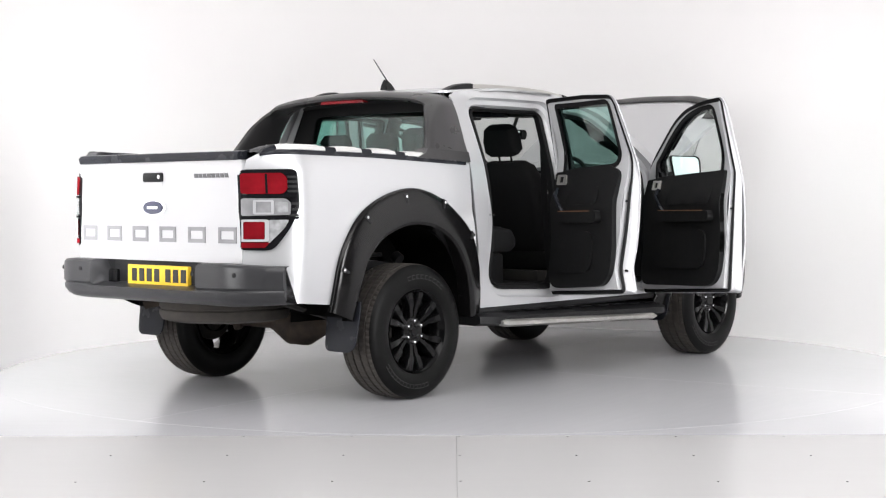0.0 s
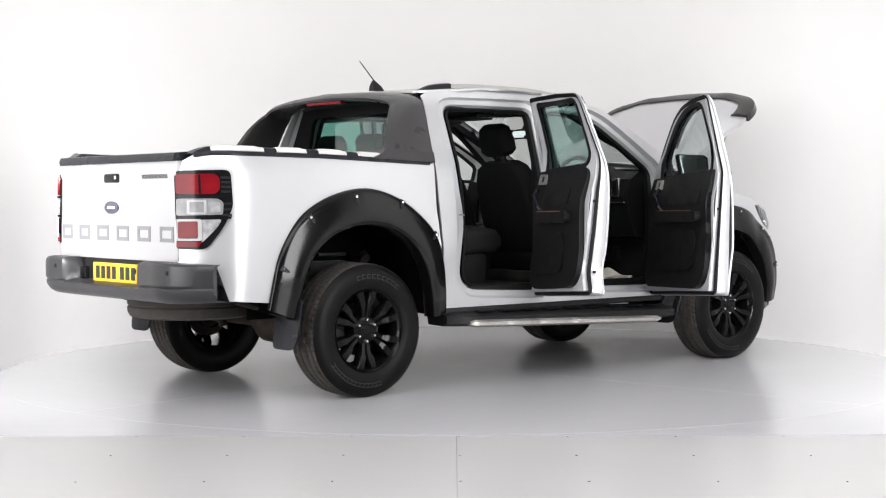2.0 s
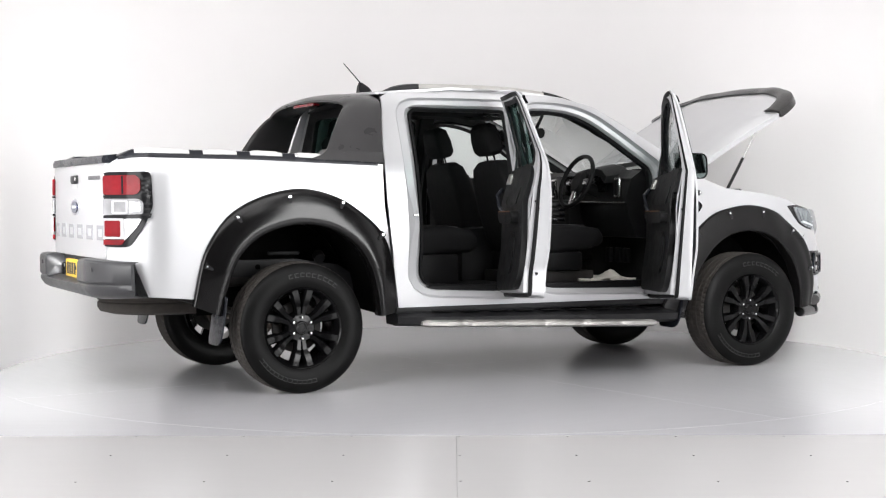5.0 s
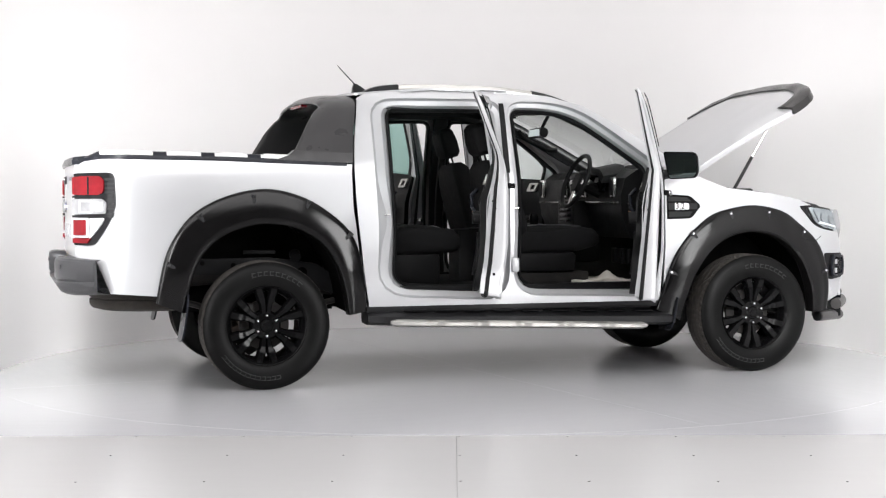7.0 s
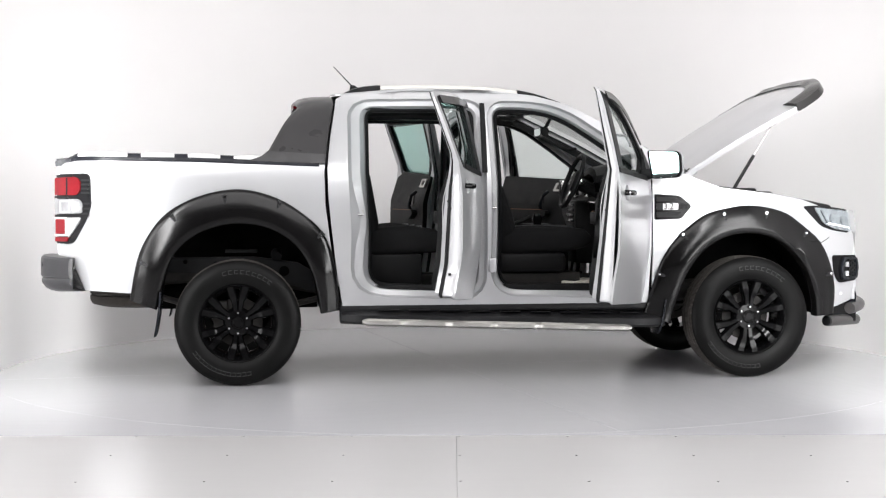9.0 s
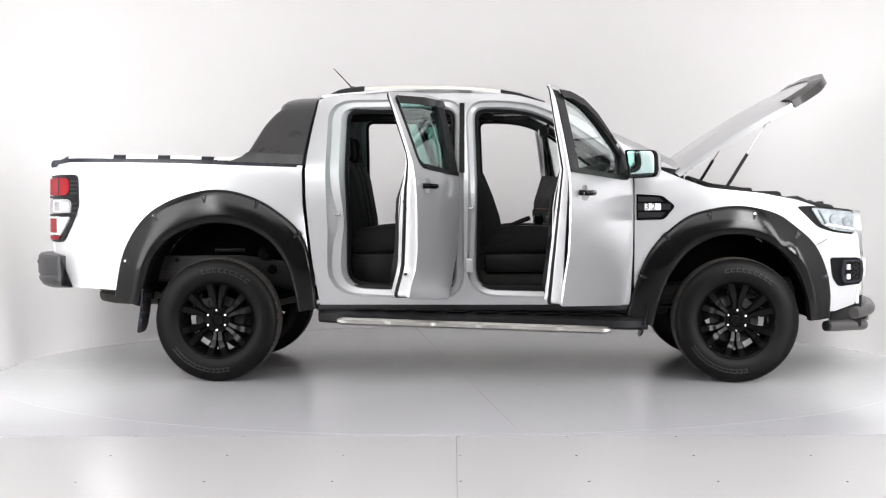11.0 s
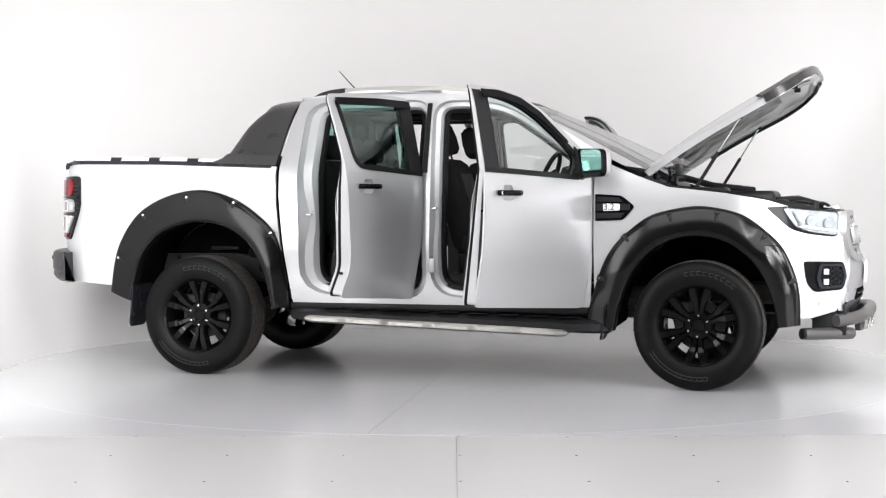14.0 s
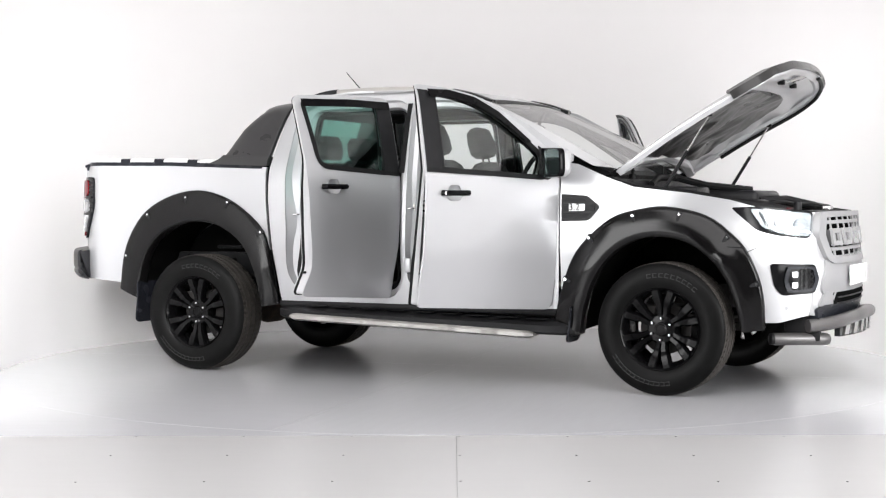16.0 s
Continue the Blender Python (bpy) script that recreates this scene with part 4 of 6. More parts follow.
for i, (y, z) in enumerate(path):
    y0, z0 = path[max(i - 1, 0)]
    y1, z1 = path[min(i + 1, 90)]
    t = Vector((y1 - y0, z1 - z0)).normalized()
    n = Vector((t.y, -t.x))
    if abs(y) > 0.70:
        xr, xf = lerp(z, [1.41, 1.45, 1.53, 1.62, 1.70, 1.73], [0.165, 0.195, 0.240, 0.290, 0.345, 0.370]), lerp(z, [1.41, 1.56, 1.74], [0.540, 0.563, 0.598])
    else:
        xr, xf = lerp(abs(y), [0, 0.45, 0.70], [0.355, 0.362, 0.372]), 0.598
    q = Vector((y, z))
    drop = 0.022 if abs(y) < 0.70 else 0.022 * max(0.0, (z - 1.60) / 0.12)
    sec = [(xr + 0.006, 0.010 + drop), (xr + 0.030, 0.001 + drop * 0.62), (xr + 0.07, -0.003 + drop * 0.32), (xr + 0.12, -0.004 + drop * 0.1), (xf - 0.015, -0.004), (xf, 0.004), (xf, 0.03), (xr + 0.10, 0.05 + drop * 0.3), (xr + 0.03, 0.047 + drop * 0.5), (xr + 0.004, 0.036 + drop * 0.7), (xr, 0.018 + drop * 0.9)]
    rows.append([(x, q.x + n.x * d, q.y + n.y * d) for x, d in sec])
part("sports_hoop", loft(bmesh.new(), rows, closed=True, cap=True), HOOP_GREY, truck, "dark grey sports hoop over the load bed", sharp=55)

# cab back: panel with a wide window, brake lamp above it
BACK_WIN = rounded([(-0.56, 1.36), (0.56, 1.36), (0.52, 1.68), (-0.52, 1.68)], 0.06, 4)
backx = lambda y, z: 0.605 + 0.10 * max(0.0, z - 1.30)
bm = sheet(bmesh.new(), [(-0.80, 0.60), (0.80, 0.60), (0.80, 1.30), (0.72, 1.52), (0.63, 1.750), (0.3, 1.785), (-0.3, 1.785), (-0.63, 1.750), (-0.72, 1.52), (-0.80, 1.30)], lambda y, z: (backx(y, z), y, z), lambda y, z: (backx(y, z) + 0.03, y, z), [BACK_WIN], 0.08)
part("cab_back", bm, TRIM, truck, "dark cab back panel")
for s in (-1, 1):
    bm = sheet(bmesh.new(), [(s * 0.805, 0.60), (s * 0.87, 0.60), (s * 0.875, 1.30), (s * 0.79, 1.52), (s * 0.66, 1.765), (s * 0.635, 1.755), (s * 0.725, 1.52), (s * 0.805, 1.30)], lambda y, z: (backx(y, z) + 0.002, y, z), lambda y, z: (backx(y, z) + 0.02, y, z), step=0.08)
    part("cab_corner", bm, PAINT, truck, "silver cab corner")
part("rear_window", sheet(bmesh.new(), grown(BACK_WIN, 0.004), lambda y, z: (backx(y, z) + 0.010, y, z), lambda y, z: (backx(y, z) + 0.015, y, z), step=0.1), TINT, truck, "tinted rear cab window")
part("brake_lamp", sheet(bmesh.new(), rounded([(-0.19, 1.758), (0.19, 1.758), (0.18, 1.776), (-0.18, 1.776)], 0.006, 3), lambda y, z: (0.362, y, z - 0.024), lambda y, z: (0.40, y, z - 0.024)), RED_LENS, truck, "red high brake lamp")
# bed floor, inner walls and the far load cover edge
part("bed_floor", B(-1.05, 0.56, -0.42, 0.42, 0.72, 0.76), BLACK_SATIN, truck, "black load bed liner")
part("bed_bulkhead", B(0.50, 0.53, -0.84, 0.84, 0.76, 1.33), BLACK_SATIN, truck)
for s in (-1, 1):
    part("bed_wall", B(-0.90, 0.54, s * 0.80 - 0.02, s * 0.80 + 0.02, 1.04, 1.33), BLACK_SATIN, truck)
part("load_cover", B(-1.0, 0.52, -0.70, 0.70, 1.335, 1.352, 0.004), BLACK_SATIN, truck, "dark load cover")

# ---------------------------------------------------------------- underbody
for y in (-0.48, 0.48):
    part("chassis_rail", tube(bmesh.new(), [(-1.0, y, 0.64), (-0.55, y, 0.66), (0.0, y, 0.70), (0.5, y, 0.60), (0.8, y, 0.52), (2.6, y, 0.50), (3.2, y, 0.56), (3.9, y, 0.56)], 0.055, 8, ry=0.07), CHASSIS, truck, "dirty steel chassis rail")
    part("leaf_spring", tube(bmesh.new(), [(-0.62, y * 1.1, 0.56), (-0.3, y * 1.1, 0.47), (0.0, y * 1.1, 0.44), (0.35, y * 1.1, 0.47), (0.66, y * 1.1, 0.54)], 0.03, 8, ry=0.02), CHASSIS, truck)
    part("damper", tube(bmesh.new(), [(-0.12, y * 0.9, 0.34), (-0.28, y * 0.8, 0.66)], 0.03, 10), RUST, truck)
for s in (-1, 1):
    o = [(-0.50, 0.770), (0.10, 0.775), (0.38, 0.735), (0.50, 0.66), (0.50, 0.54), (0.36, 0.590), (0.05, 0.665), (-0.50, 0.680)]
    fr = part("frame_plate", sheet(bmesh.new(), o, lambda x, z: (x, s * 0.545, z), lambda x, z: (x, s * 0.50, z), step=0.1), BLACK_SATIN, truck, "black steel frame side plate")
    # near-black discs laid on the plate, coloured as the shade inside holes
    for x, z, r in ((-0.33, 0.745, 0.014), (0.29, 0.682, 0.032), (0.05, 0.72, 0.016), (-0.14, 0.73, 0.016)):
        part("hole_shade", disc(bmesh.new(), (x, s * 0.548, z), r, -0.002, 0.002, 16), LINER, fr)
    part("bump_stop", tube(bmesh.new(), [(0.24, s * 0.56, 0.80), (0.24, s * 0.60, 0.775)], 0.035, 12), SEAL, fr)
    part("cable_clip", B(-0.08, 0.12, s * 0.56 - 0.012, s * 0.56 + 0.012, 0.80, 0.822, 0.005), SEAL, fr)
bm = spin(bmesh.new(), [(-0.78, 0.001), (-0.78, 0.045), (-0.25, 0.048), (-0.13, 0.10), (-0.06, 0.135), (0.06, 0.135), (0.13, 0.10), (0.25, 0.048), (0.78, 0.045), (0.78, 0.001)], 24, (0, 0, 0.385))
part("rear_axle", bm, RUST, truck, "rusty rear axle with its differential")
part("front_axle", tube(bmesh.new(), [(3.22, -0.75, 0.40), (3.2, -0.3, 0.42), (3.2, 0.3, 0.42), (3.22, 0.75, 0.40)], 0.045, 10), CHASSIS, truck)
bm = spin(bmesh.new(), [(-0.11, 0.21), (-0.115, 0.30), (-0.10, 0.36), (-0.075, 0.375), (-0.045, 0.376), (-0.042, 0.366), (-0.034, 0.366), (-0.031, 0.376), (0.031, 0.376), (0.034, 0.366), (0.042, 0.366), (0.045, 0.376), (0.075, 0.375), (0.10, 0.36), (0.115, 0.30), (0.11, 0.21), (-0.11, 0.21)], 72, mod=lambda i, k: -0.006 if i % 2 and 2 < k < 13 else 0)
part("spare_wheel", bm, TREAD, truck, "dusty spare wheel slung under the bed", m=pose(-0.60, 0.0, 0.555, 90, 0, 0))
part("spare_hub", disc(bmesh.new(), (0, 0, 0), 0.21, -0.05, 0.03), RUST, truck, m=pose(-0.60, 0, 0.555, 90, 0, 0))
part("underbody", B(0.55, 2.75, -0.80, 0.80, 0.50, 0.56, 0.02), CHASSIS, truck)
part("gearbox", B(1.6, 2.9, -0.16, 0.16, 0.36, 0.56, 0.05), CHASSIS, truck)
part("engine_tray", B(2.75, 3.85, -0.42, 0.42, 0.42, 0.60, 0.05), CHASSIS, truck)
part("exhaust", tube(bmesh.new(), [(2.4, 0.3, 0.44), (0.6, 0.34, 0.44), (0.25, 0.40, 0.60), (-0.3, 0.42, 0.60), (-0.6, 0.75, 0.5)], 0.035, 10), RUST, truck)

# ---------------------------------------------------------------- roof and windscreen
def roofz(x, y):
    e = lerp(x, [0.60, 0.80, 1.09, 1.55, 1.87, 2.02], [1.785, 1.802, 1.826, 1.820, 1.783, 1.742])
    return e + 0.008 + 0.032 * (1 - (y / 0.715) ** 2) * lerp(x, [0.6, 1.0, 1.6, 2.02], [0.75, 1, 1, 0.8])


part("roof", sheet(bmesh.new(), rounded([(0.60, -0.632), (1.10, -0.705), (1.99, -0.715), (2.05, 0.0), (1.99, 0.715), (1.10, 0.705), (0.60, 0.632)], 0.04, 3), lambda x, y: (x, y, roofz(x, y)), lambda x, y: (x, y, roofz(x, y) - 0.015), step=0.09), PAINT, truck, "silver roof panel")
part("headliner", sheet(bmesh.new(), [(0.63, -0.63), (1.96, -0.64), (1.96, 0.64), (0.63, 0.63)], lambda x, y: (x, y, roofz(x, y) - 0.075), lambda x, y: (x, y, roofz(x, y) - 0.06), step=0.15), HEADLINER, truck, "dark roof lining")


def screen_pt(u, v, d=0.0):
    """v: 0 at the roof, 1 at the base; u: -1 to 1 across."""
    x = lerp(v, [0, 1], [1.985, 2.865]) + 0.16 * v * (1 - u * u) + 0.045 * (1 - u * u)
    z = lerp(v, [0, 0.5, 1], [1.752, 1.548, 1.312]) + 0.022 * (1 - u * u)
    return (x + d * 0.5, u * lerp(v, [0, 1], [0.655, 0.745]), z + d * 0.86)


rows = [[screen_pt(u, v) for u in np.linspace(-1, 1, 17)] for v in np.linspace(0, 1, 10)]
part("windscreen", loft(bmesh.new(), rows), SCREEN, truck, "clear windscreen")
bm = bmesh.new()
loft(bm, [[screen_pt(u, v, d) for u, d in ((-1, 0.004), (-0.972, 0.002), (-0.972, -0.004))] for v in np.linspace(0, 1, 10)])
loft(bm, [[screen_pt(-u, v, d) for u, d in ((-1, 0.004), (-0.972, 0.002), (-0.972, -0.004))] for v in np.linspace(0, 1, 10)])
loft(bm, [[screen_pt(u, v, 0.002) for u in np.linspace(-1, 1, 17)] for v in (0, 0.06)])
part("windscreen_border", bm, SEAL, truck)
for s in (-1, 1):
    bm = bmesh.new()
    rows = []
    for v in np.linspace(-0.03, 1.02, 12):
        a = Vector(screen_pt(s, v))
        w = 0.0 + lerp(a.z, CAB_Z, CAB_W)
        rows.append([tuple(a + Vector((0.012, 0, 0.006))), (a.x + 0.0, s * (abs(a.y) + 0.02), a.z + 0.008), (a.x - 0.10, s * min(w + 0.006, abs(a.y) + 0.085), a.z + 0.022), (a.x - 0.10, s * (abs(a.y) - 0.01), a.z + 0.01), (a.x - 0.02, s * (abs(a.y) - 0.02), a.z - 0.02)])
    loft(bm, rows, closed=True, cap=True)
    part("screen_pillar", bm, PAINT, truck)
    bm = bmesh.new()
    rows = []
    for v in np.linspace(0, 1, 10):
        a = Vector(screen_pt(s * 0.985, v, -0.03))
        rows.append([tuple(a), (a.x - 0.03, s * (abs(a.y) + 0.03), a.z - 0.01), (a.x - 0.09, s * (abs(a.y) + 0.03), a.z - 0.01), (a.x - 0.07, s * (abs(a.y) - 0.05), a.z - 0.03), (a.x - 0.02, s * (abs(a.y) - 0.04), a.z - 0.01)])
    loft(bm, rows, closed=True, cap=True)
    pt = part("pillar_trim", bm, TRIM, truck, "black pillar trim with a grab handle")
    part("grab_handle", tube(bmesh.new(), [tuple(Vector(screen_pt(s * 0.90, v, d))) for v, d in ((0.18, -0.05), (0.24, -0.085), (0.36, -0.09), (0.46, -0.085), (0.52, -0.05))], 0.013, 8), TRIM, pt)
# aerial
part("aerial_base", loft(bmesh.new(), [[(x, y, z) for x, y in ((c - l, -w), (c + l * 0.7, -w * 0.6), (c + l, 0), (c + l * 0.7, w * 0.6), (c - l, w))] for c, l, w, z in ((0.80, 0.055, 0.03, 1.84), (0.785, 0.04, 0.02, 1.875), (0.765, 0.012, 0.008, 1.905))], closed=True, cap=True), BLACK_SATIN, truck, "black aerial foot")
part("aerial", tube(bmesh.new(), [(0.767, -0.017, 1.89), (0.638, -0.015, 2.026)], [0.0045, 0.003], 8), BLACK_SATIN, truck, "thin black roof aerial")


# ---------------------------------------------------------------- doors, hung open on their hinges
def build_door(front, mirror):
    hinge = (2.560, -0.905, 0.7) if front else (1.472, -0.900, 0.7)
    swing = 65.3 if front else 73.0
    out, win = (FRONT_DOOR, FRONT_WIN) if front else (REAR_DOOR, REAR_WIN)
    lean = 3.6 if mirror else -3.6
    m = Matrix.Translation((hinge[0], hinge[1] * (-1 if mirror else 1), 0.7)) @ pose(0, 0, 0, lean) @ pose(0, 0, 0, 0, 0, -swing if mirror else swing) @ pose(0, 0, 0, -lean)
    k = dict(mirror=mirror, origin=hinge)
    idm = Matrix.Identity(4)

    def slim(z):
        return lerp(z, [1.12, 1.42], [1.0, 0.26])

    def inner(d):
        return lambda x, z: (x, -side(x, z) - (d if d > 0 else d * slim(z)), z)

    drop = 0.0628 * math.sin(radians(swing))

    def lay(bm):
        """The latch edge hangs lower than the hinge edge when shut, and rises as the door swings on its leaning hinge."""
        for v in bm.verts:
            v.co.z -= drop * (hinge[0] - v.co.x)
        return bm

    def sub(name, outline, material, parent, d, thick, holes=(), step=0.07, label=""):
        bm = sheet(bmesh.new(), outline, inner(d), inner(d - thick), holes, step)
        return part(name, lay(bm), material, parent, label, m=idm, **k)

    def solid(name, bm, material, parent, label=""):
        return part(name, lay(bm), material, parent, label, m=idm, **k)

    def band(name, loops, material, label=""):
        bm = loft(bmesh.new(), [[(x, -side(x, z) + y * slim(z), z) for x, z in o] for o, y in loops], closed=True)
        return part(name, lay(bm), material, door, label, m=idm, **k)

    # grip hollow behind the outer handle
    hx, hz = (1.735, 1.172) if front else (0.905, 1.215)
    cup = rounded([(hx - 0.062, hz - 0.012), (hx - 0.048, hz + 0.012), (hx - 0.034, hz + 0.044), (hx + 0.034, hz + 0.044), (hx + 0.050, hz + 0.012), (hx + 0.062, hz - 0.012), (hx + 0.040, hz - 0.044), (hx - 0.040, hz - 0.044)], 0.016, 4)
    bm = sheet(bmesh.new(), out, onside(0), onside(-0.012), [win, cup], 0.05)
    door = part("front_door" if front else "rear_door", lay(bm), PAINT, truck, "silver %s door standing open" % ("front" if front else "rear"), m=m, **k)
    i1, i2, i3 = grown(out, -0.012), grown(out, -0.030), grown(out, -0.055)
    band("door_edge", [(out, 0.006), (i1, 0.030), (i1, 0.075), (i2, 0.085), (i2, 0.125)], JAMB)
    sub("inner_panel", i2, JAMB, door, -0.122, 0.004, [grown(win, 0.004)])
    band("edge_seal", [(grown(out, -0.012), 0.078), (grown(out, -0.004), 0.090), (grown(out, -0.016), 0.100), (grown(out, -0.026), 0.088)], SEAL, "black rubber seal")
    # window: glass, black frame, inner frame trim
    sub("window_glass", grown(win, 0.006), GLASS if front else TINT, door, -0.045, 0.004, label="clear window glass" if front else "green tinted window glass")
    sub("window_frame", grown(win, 0.020), SEAL, door, 0.003, 0.05, [grown(win, -0.010)], 0.05, "black window rubber")
    sub("window_trim", grown(win, 0.016), TRIM, door, -0.124, 0.014, [grown(win, -0.012)], 0.06, "black inner window frame")
    if front:
        sub("pillar_cover", [(1.540, 1.312), (1.648, 1.308), (1.640, 1.715), (1.600, 1.745), (1.538, 1.748)], BLACK_SATIN, door, 0.005, 0.012)
        sub("mirror_sail", [(2.405, 1.265), (2.545, 1.262), (2.545, 1.325), (2.47, 1.40), (2.395, 1.45)], BLACK_SATIN, door, 0.008, 0.03)
        sub("wind_deflector", [(1.600, 1.712), (1.75, 1.708), (1.93, 1.672), (2.09, 1.602), (2.30, 1.465), (2.325, 1.475), (2.10, 1.640), (1.93, 1.718), (1.75, 1.752), (1.600, 1.752)], BLACK_GLOSS, door, 0.024, 0.006, label="smoked wind deflector")
        belt = [(1.540, 1.288), (2.43, 1.252), (2.43, 1.276), (1.540, 1.312)]
    else:
        sub("pillar_cover", [(1.342, 1.300), (1.462, 1.300), (1.448, 1.735), (1.335, 1.735)], BLACK_SATIN, door, 0.005, 0.012)
        sub("wind_deflector", [(0.745, 1.690), (1.10, 1.700), (1.43, 1.698), (1.43, 1.742), (1.10, 1.746), (0.745, 1.735)], BLACK_GLOSS, door, 0.024, 0.006, label="smoked wind deflector")
        belt = [(0.89, 1.318), (1.465, 1.280), (1.465, 1.305), (0.90, 1.343)]
    sub("belt_moulding", belt, SEAL, door, 0.008, 0.014)
    # outer handle over its cup
    hollow = lambda x, z: (x, -side(x, z) + 0.004 + 0.026 * max(0.0, 1 - ((x - hx) / 0.062) ** 2 - ((z - hz) / 0.046) ** 2) ** 0.5, z)
    solid("handle_cup", sheet(bmesh.new(), grown(cup, 0.004), hollow, None, step=0.008), PAINT, door)
    w = side(hx, hz)
    bm = tube(bmesh.new(), [(hx - 0.095, -w - 0.004, hz), (hx - 0.080, -w - 0.032, hz), (hx - 0.02, -w - 0.040, hz), (hx + 0.04, -w - 0.038, hz), (hx + 0.082, -w - 0.030, hz), (hx + 0.100, -w - 0.004, hz)], 0.011, 10, ry=0.016)
    solid("door_handle", bm, BLACK_GLOSS, door, "black door handle")
    if front:
        solid("door_lock", disc(bmesh.new(), (hx - 0.088, -w - 0.030, hz), 0.011, 0.0, -0.006, 14, 0.002), CHROME, door)
    # inner trim card
    if front:
        card = rounded([(1.580, 0.570), (2.50, 0.540), (2.50, 1.262), (1.600, 1.318)], [0.16, 0.10, 0.02, 0.02], 6)
        arm = [(1.66, 0.985), (2.20, 0.975), (2.30, 1.01), (2.28, 1.045), (1.66, 1.055)]
    else:
        card = rounded([(0.80, 0.605), (1.42, 0.560), (1.42, 1.300), (0.90, 1.345), (0.775, 1.30), (0.80, 0.98)], [0.14, 0.12, 0.02, 0.05, 0.04, 0.08], 6)
        arm = [(0.90, 0.985), (1.26, 0.98), (1.32, 1.02), (1.30, 1.055), (0.90, 1.06)]
    sub("trim_card", card, TRIM, door, -0.126, 0.035, step=0.06, label="black moulded door trim")
    sub("arm_rest", rounded(arm, 0.03, 4), TRIM, door, -0.160, 0.045, step=0.05, label="padded arm rest")
    xa, xb = (1.72, 2.24) if front else (0.96, 1.28)
    sub("stitch_line", [(xa, 1.052), (xb, 1.047), (xb, 1.052), (xa, 1.057)], STITCH, door, -0.202, 0.006, step=0.06, label="orange stitch line")
    sub("door_pocket", rounded([(xa + 0.02, 0.68), (xb + 0.06, 0.66), (xb + 0.02, 0.86), (xb - 0.10, 0.93), (xa + 0.02, 0.93)], 0.07, 6), TRIM, door, -0.160, 0.016)
    sub("upper_insert", rounded([(xa - 0.02, 1.10), (xb - 0.02, 1.09), (xb - 0.06, 1.19), (xa - 0.02, 1.21)], 0.03, 4), TRIM, door, -0.160, 0.006)
    gx = xb + 0.02
    solid("pull_handle", tube(bmesh.new(), [(gx - 0.06, -0.745, 1.02), (gx - 0.035, -0.712, 1.08), (gx, -0.705, 1.15), (gx + 0.02, -0.740, 1.19)], 0.013, 8), GREY_PLASTIC, door, "curved pull handle")
    hx2, hz2 = (2.34, 1.225) if front else (1.335, 1.255)
    if front:
        hx2 = 2.36
    sub("inner_handle", rounded([(hx2 - 0.05, hz2 - 0.035), (hx2 + 0.04, hz2 - 0.035), (hx2 + 0.05, hz2 + 0.03), (hx2 - 0.04, hz2 + 0.03)], 0.01, 3), STEP_STEEL, door, -0.160, 0.020, [[(hx2 - 0.022, hz2 - 0.02), (hx2 + 0.022, hz2 - 0.02), (hx2 + 0.026, hz2 + 0.016), (hx2 - 0.018, hz2 + 0.016)]], 0.04, "satin metal inner door handle")
    sub("handle_well", [(hx2 - 0.024, hz2 - 0.022), (hx2 + 0.024, hz2 - 0.022), (hx2 + 0.028, hz2 + 0.018), (hx2 - 0.020, hz2 + 0.018)], SEAL, door, -0.160, 0.004)
    # latch and fixings on the closing edge
    ex = 1.556 if front else 0.738
    ez = 1.07 if front else 1.12
    for dy, z, r in ((0.052, ez + 0.055, 0.006), (0.066, ez + 0.045, 0.006), (0.052, ez + 0.030, 0.006), (0.06, ez - 0.04, 0.006), (0.055, 0.72 if front else 0.70, 0.007), (0.035, 1.235, 0.008)):
        xx = ex + (0.0 if front else (0.03 if z < 0.8 else 0.0))
        solid("fixing", B(xx - 0.008, xx + 0.012, -0.905 + dy - r, -0.905 + dy + r, z - r, z + r, 0.002, 1), SEAL, door)
    solid("latch", B(ex - 0.006, ex + 0.02, -0.875, -0.820, ez - 0.006, ez + 0.006, 0.001, 1), SEAL, door, "dark latch slot")
    solid("check_strap", tube(bmesh.new(), [(hinge[0] - 0.03, -0.84, 0.98), (hinge[0] + 0.03, -0.86, 0.98)], 0.012, 6), STEEL, door)
    if front:
        # mirror on its arm, as it stands with the door open
        back = (Matrix.Translation((hinge[0], hinge[1], 0.7)) @ pose(0, 0, 0, -3.6) @ pose(0, 0, 0, 0, 0, swing) @ pose(0, 0, 0, 3.6)).inverted()

        def stood(name, bm, material, label=""):
            for v in bm.verts:
                v.co = back @ v.co + Vector(hinge)
            return part(name, bm, material, door, label, m=idm, **k)

        W, N = Vector((0.775, -0.632, 0.0)), Vector((0.632, 0.775, 0.0))

        def at(u, n, z):
            return Vector((2.527, -1.041, 0.0)) + W * u + N * n + Vector((0, 0, z))

        face = rounded([(0.030, 1.258), (0.200, 1.266), (0.218, 1.30), (0.212, 1.405), (0.190, 1.428), (-0.006, 1.434)], [0.02, 0.02, 0.03, 0.03, 0.03, 0.02], 4)
        c = (0.108, 1.348)

        def ring(s, n):
            return [at(c[0] + (u - c[0]) * s, n, c[1] + (z - c[1]) * s) for u, z in face]

        stood("door_mirror", tube(bmesh.new(), [(2.522, -0.975, 1.285), (2.545, -1.02, 1.290), at(0.06, 0.05, 1.300)], [0.045, 0.032, 0.03], 10), BLACK_SATIN, "door mirror with a silver back")
        bm = loft(bmesh.new(), [ring(1.0, 0.022), ring(1.0, 0.06), ring(0.84, 0.085), ring(0.5, 0.10)], closed=True)
        bm.faces.new(list(bm.verts)[-len(face):])
        stood("mirror_shell", bm, PAINT)
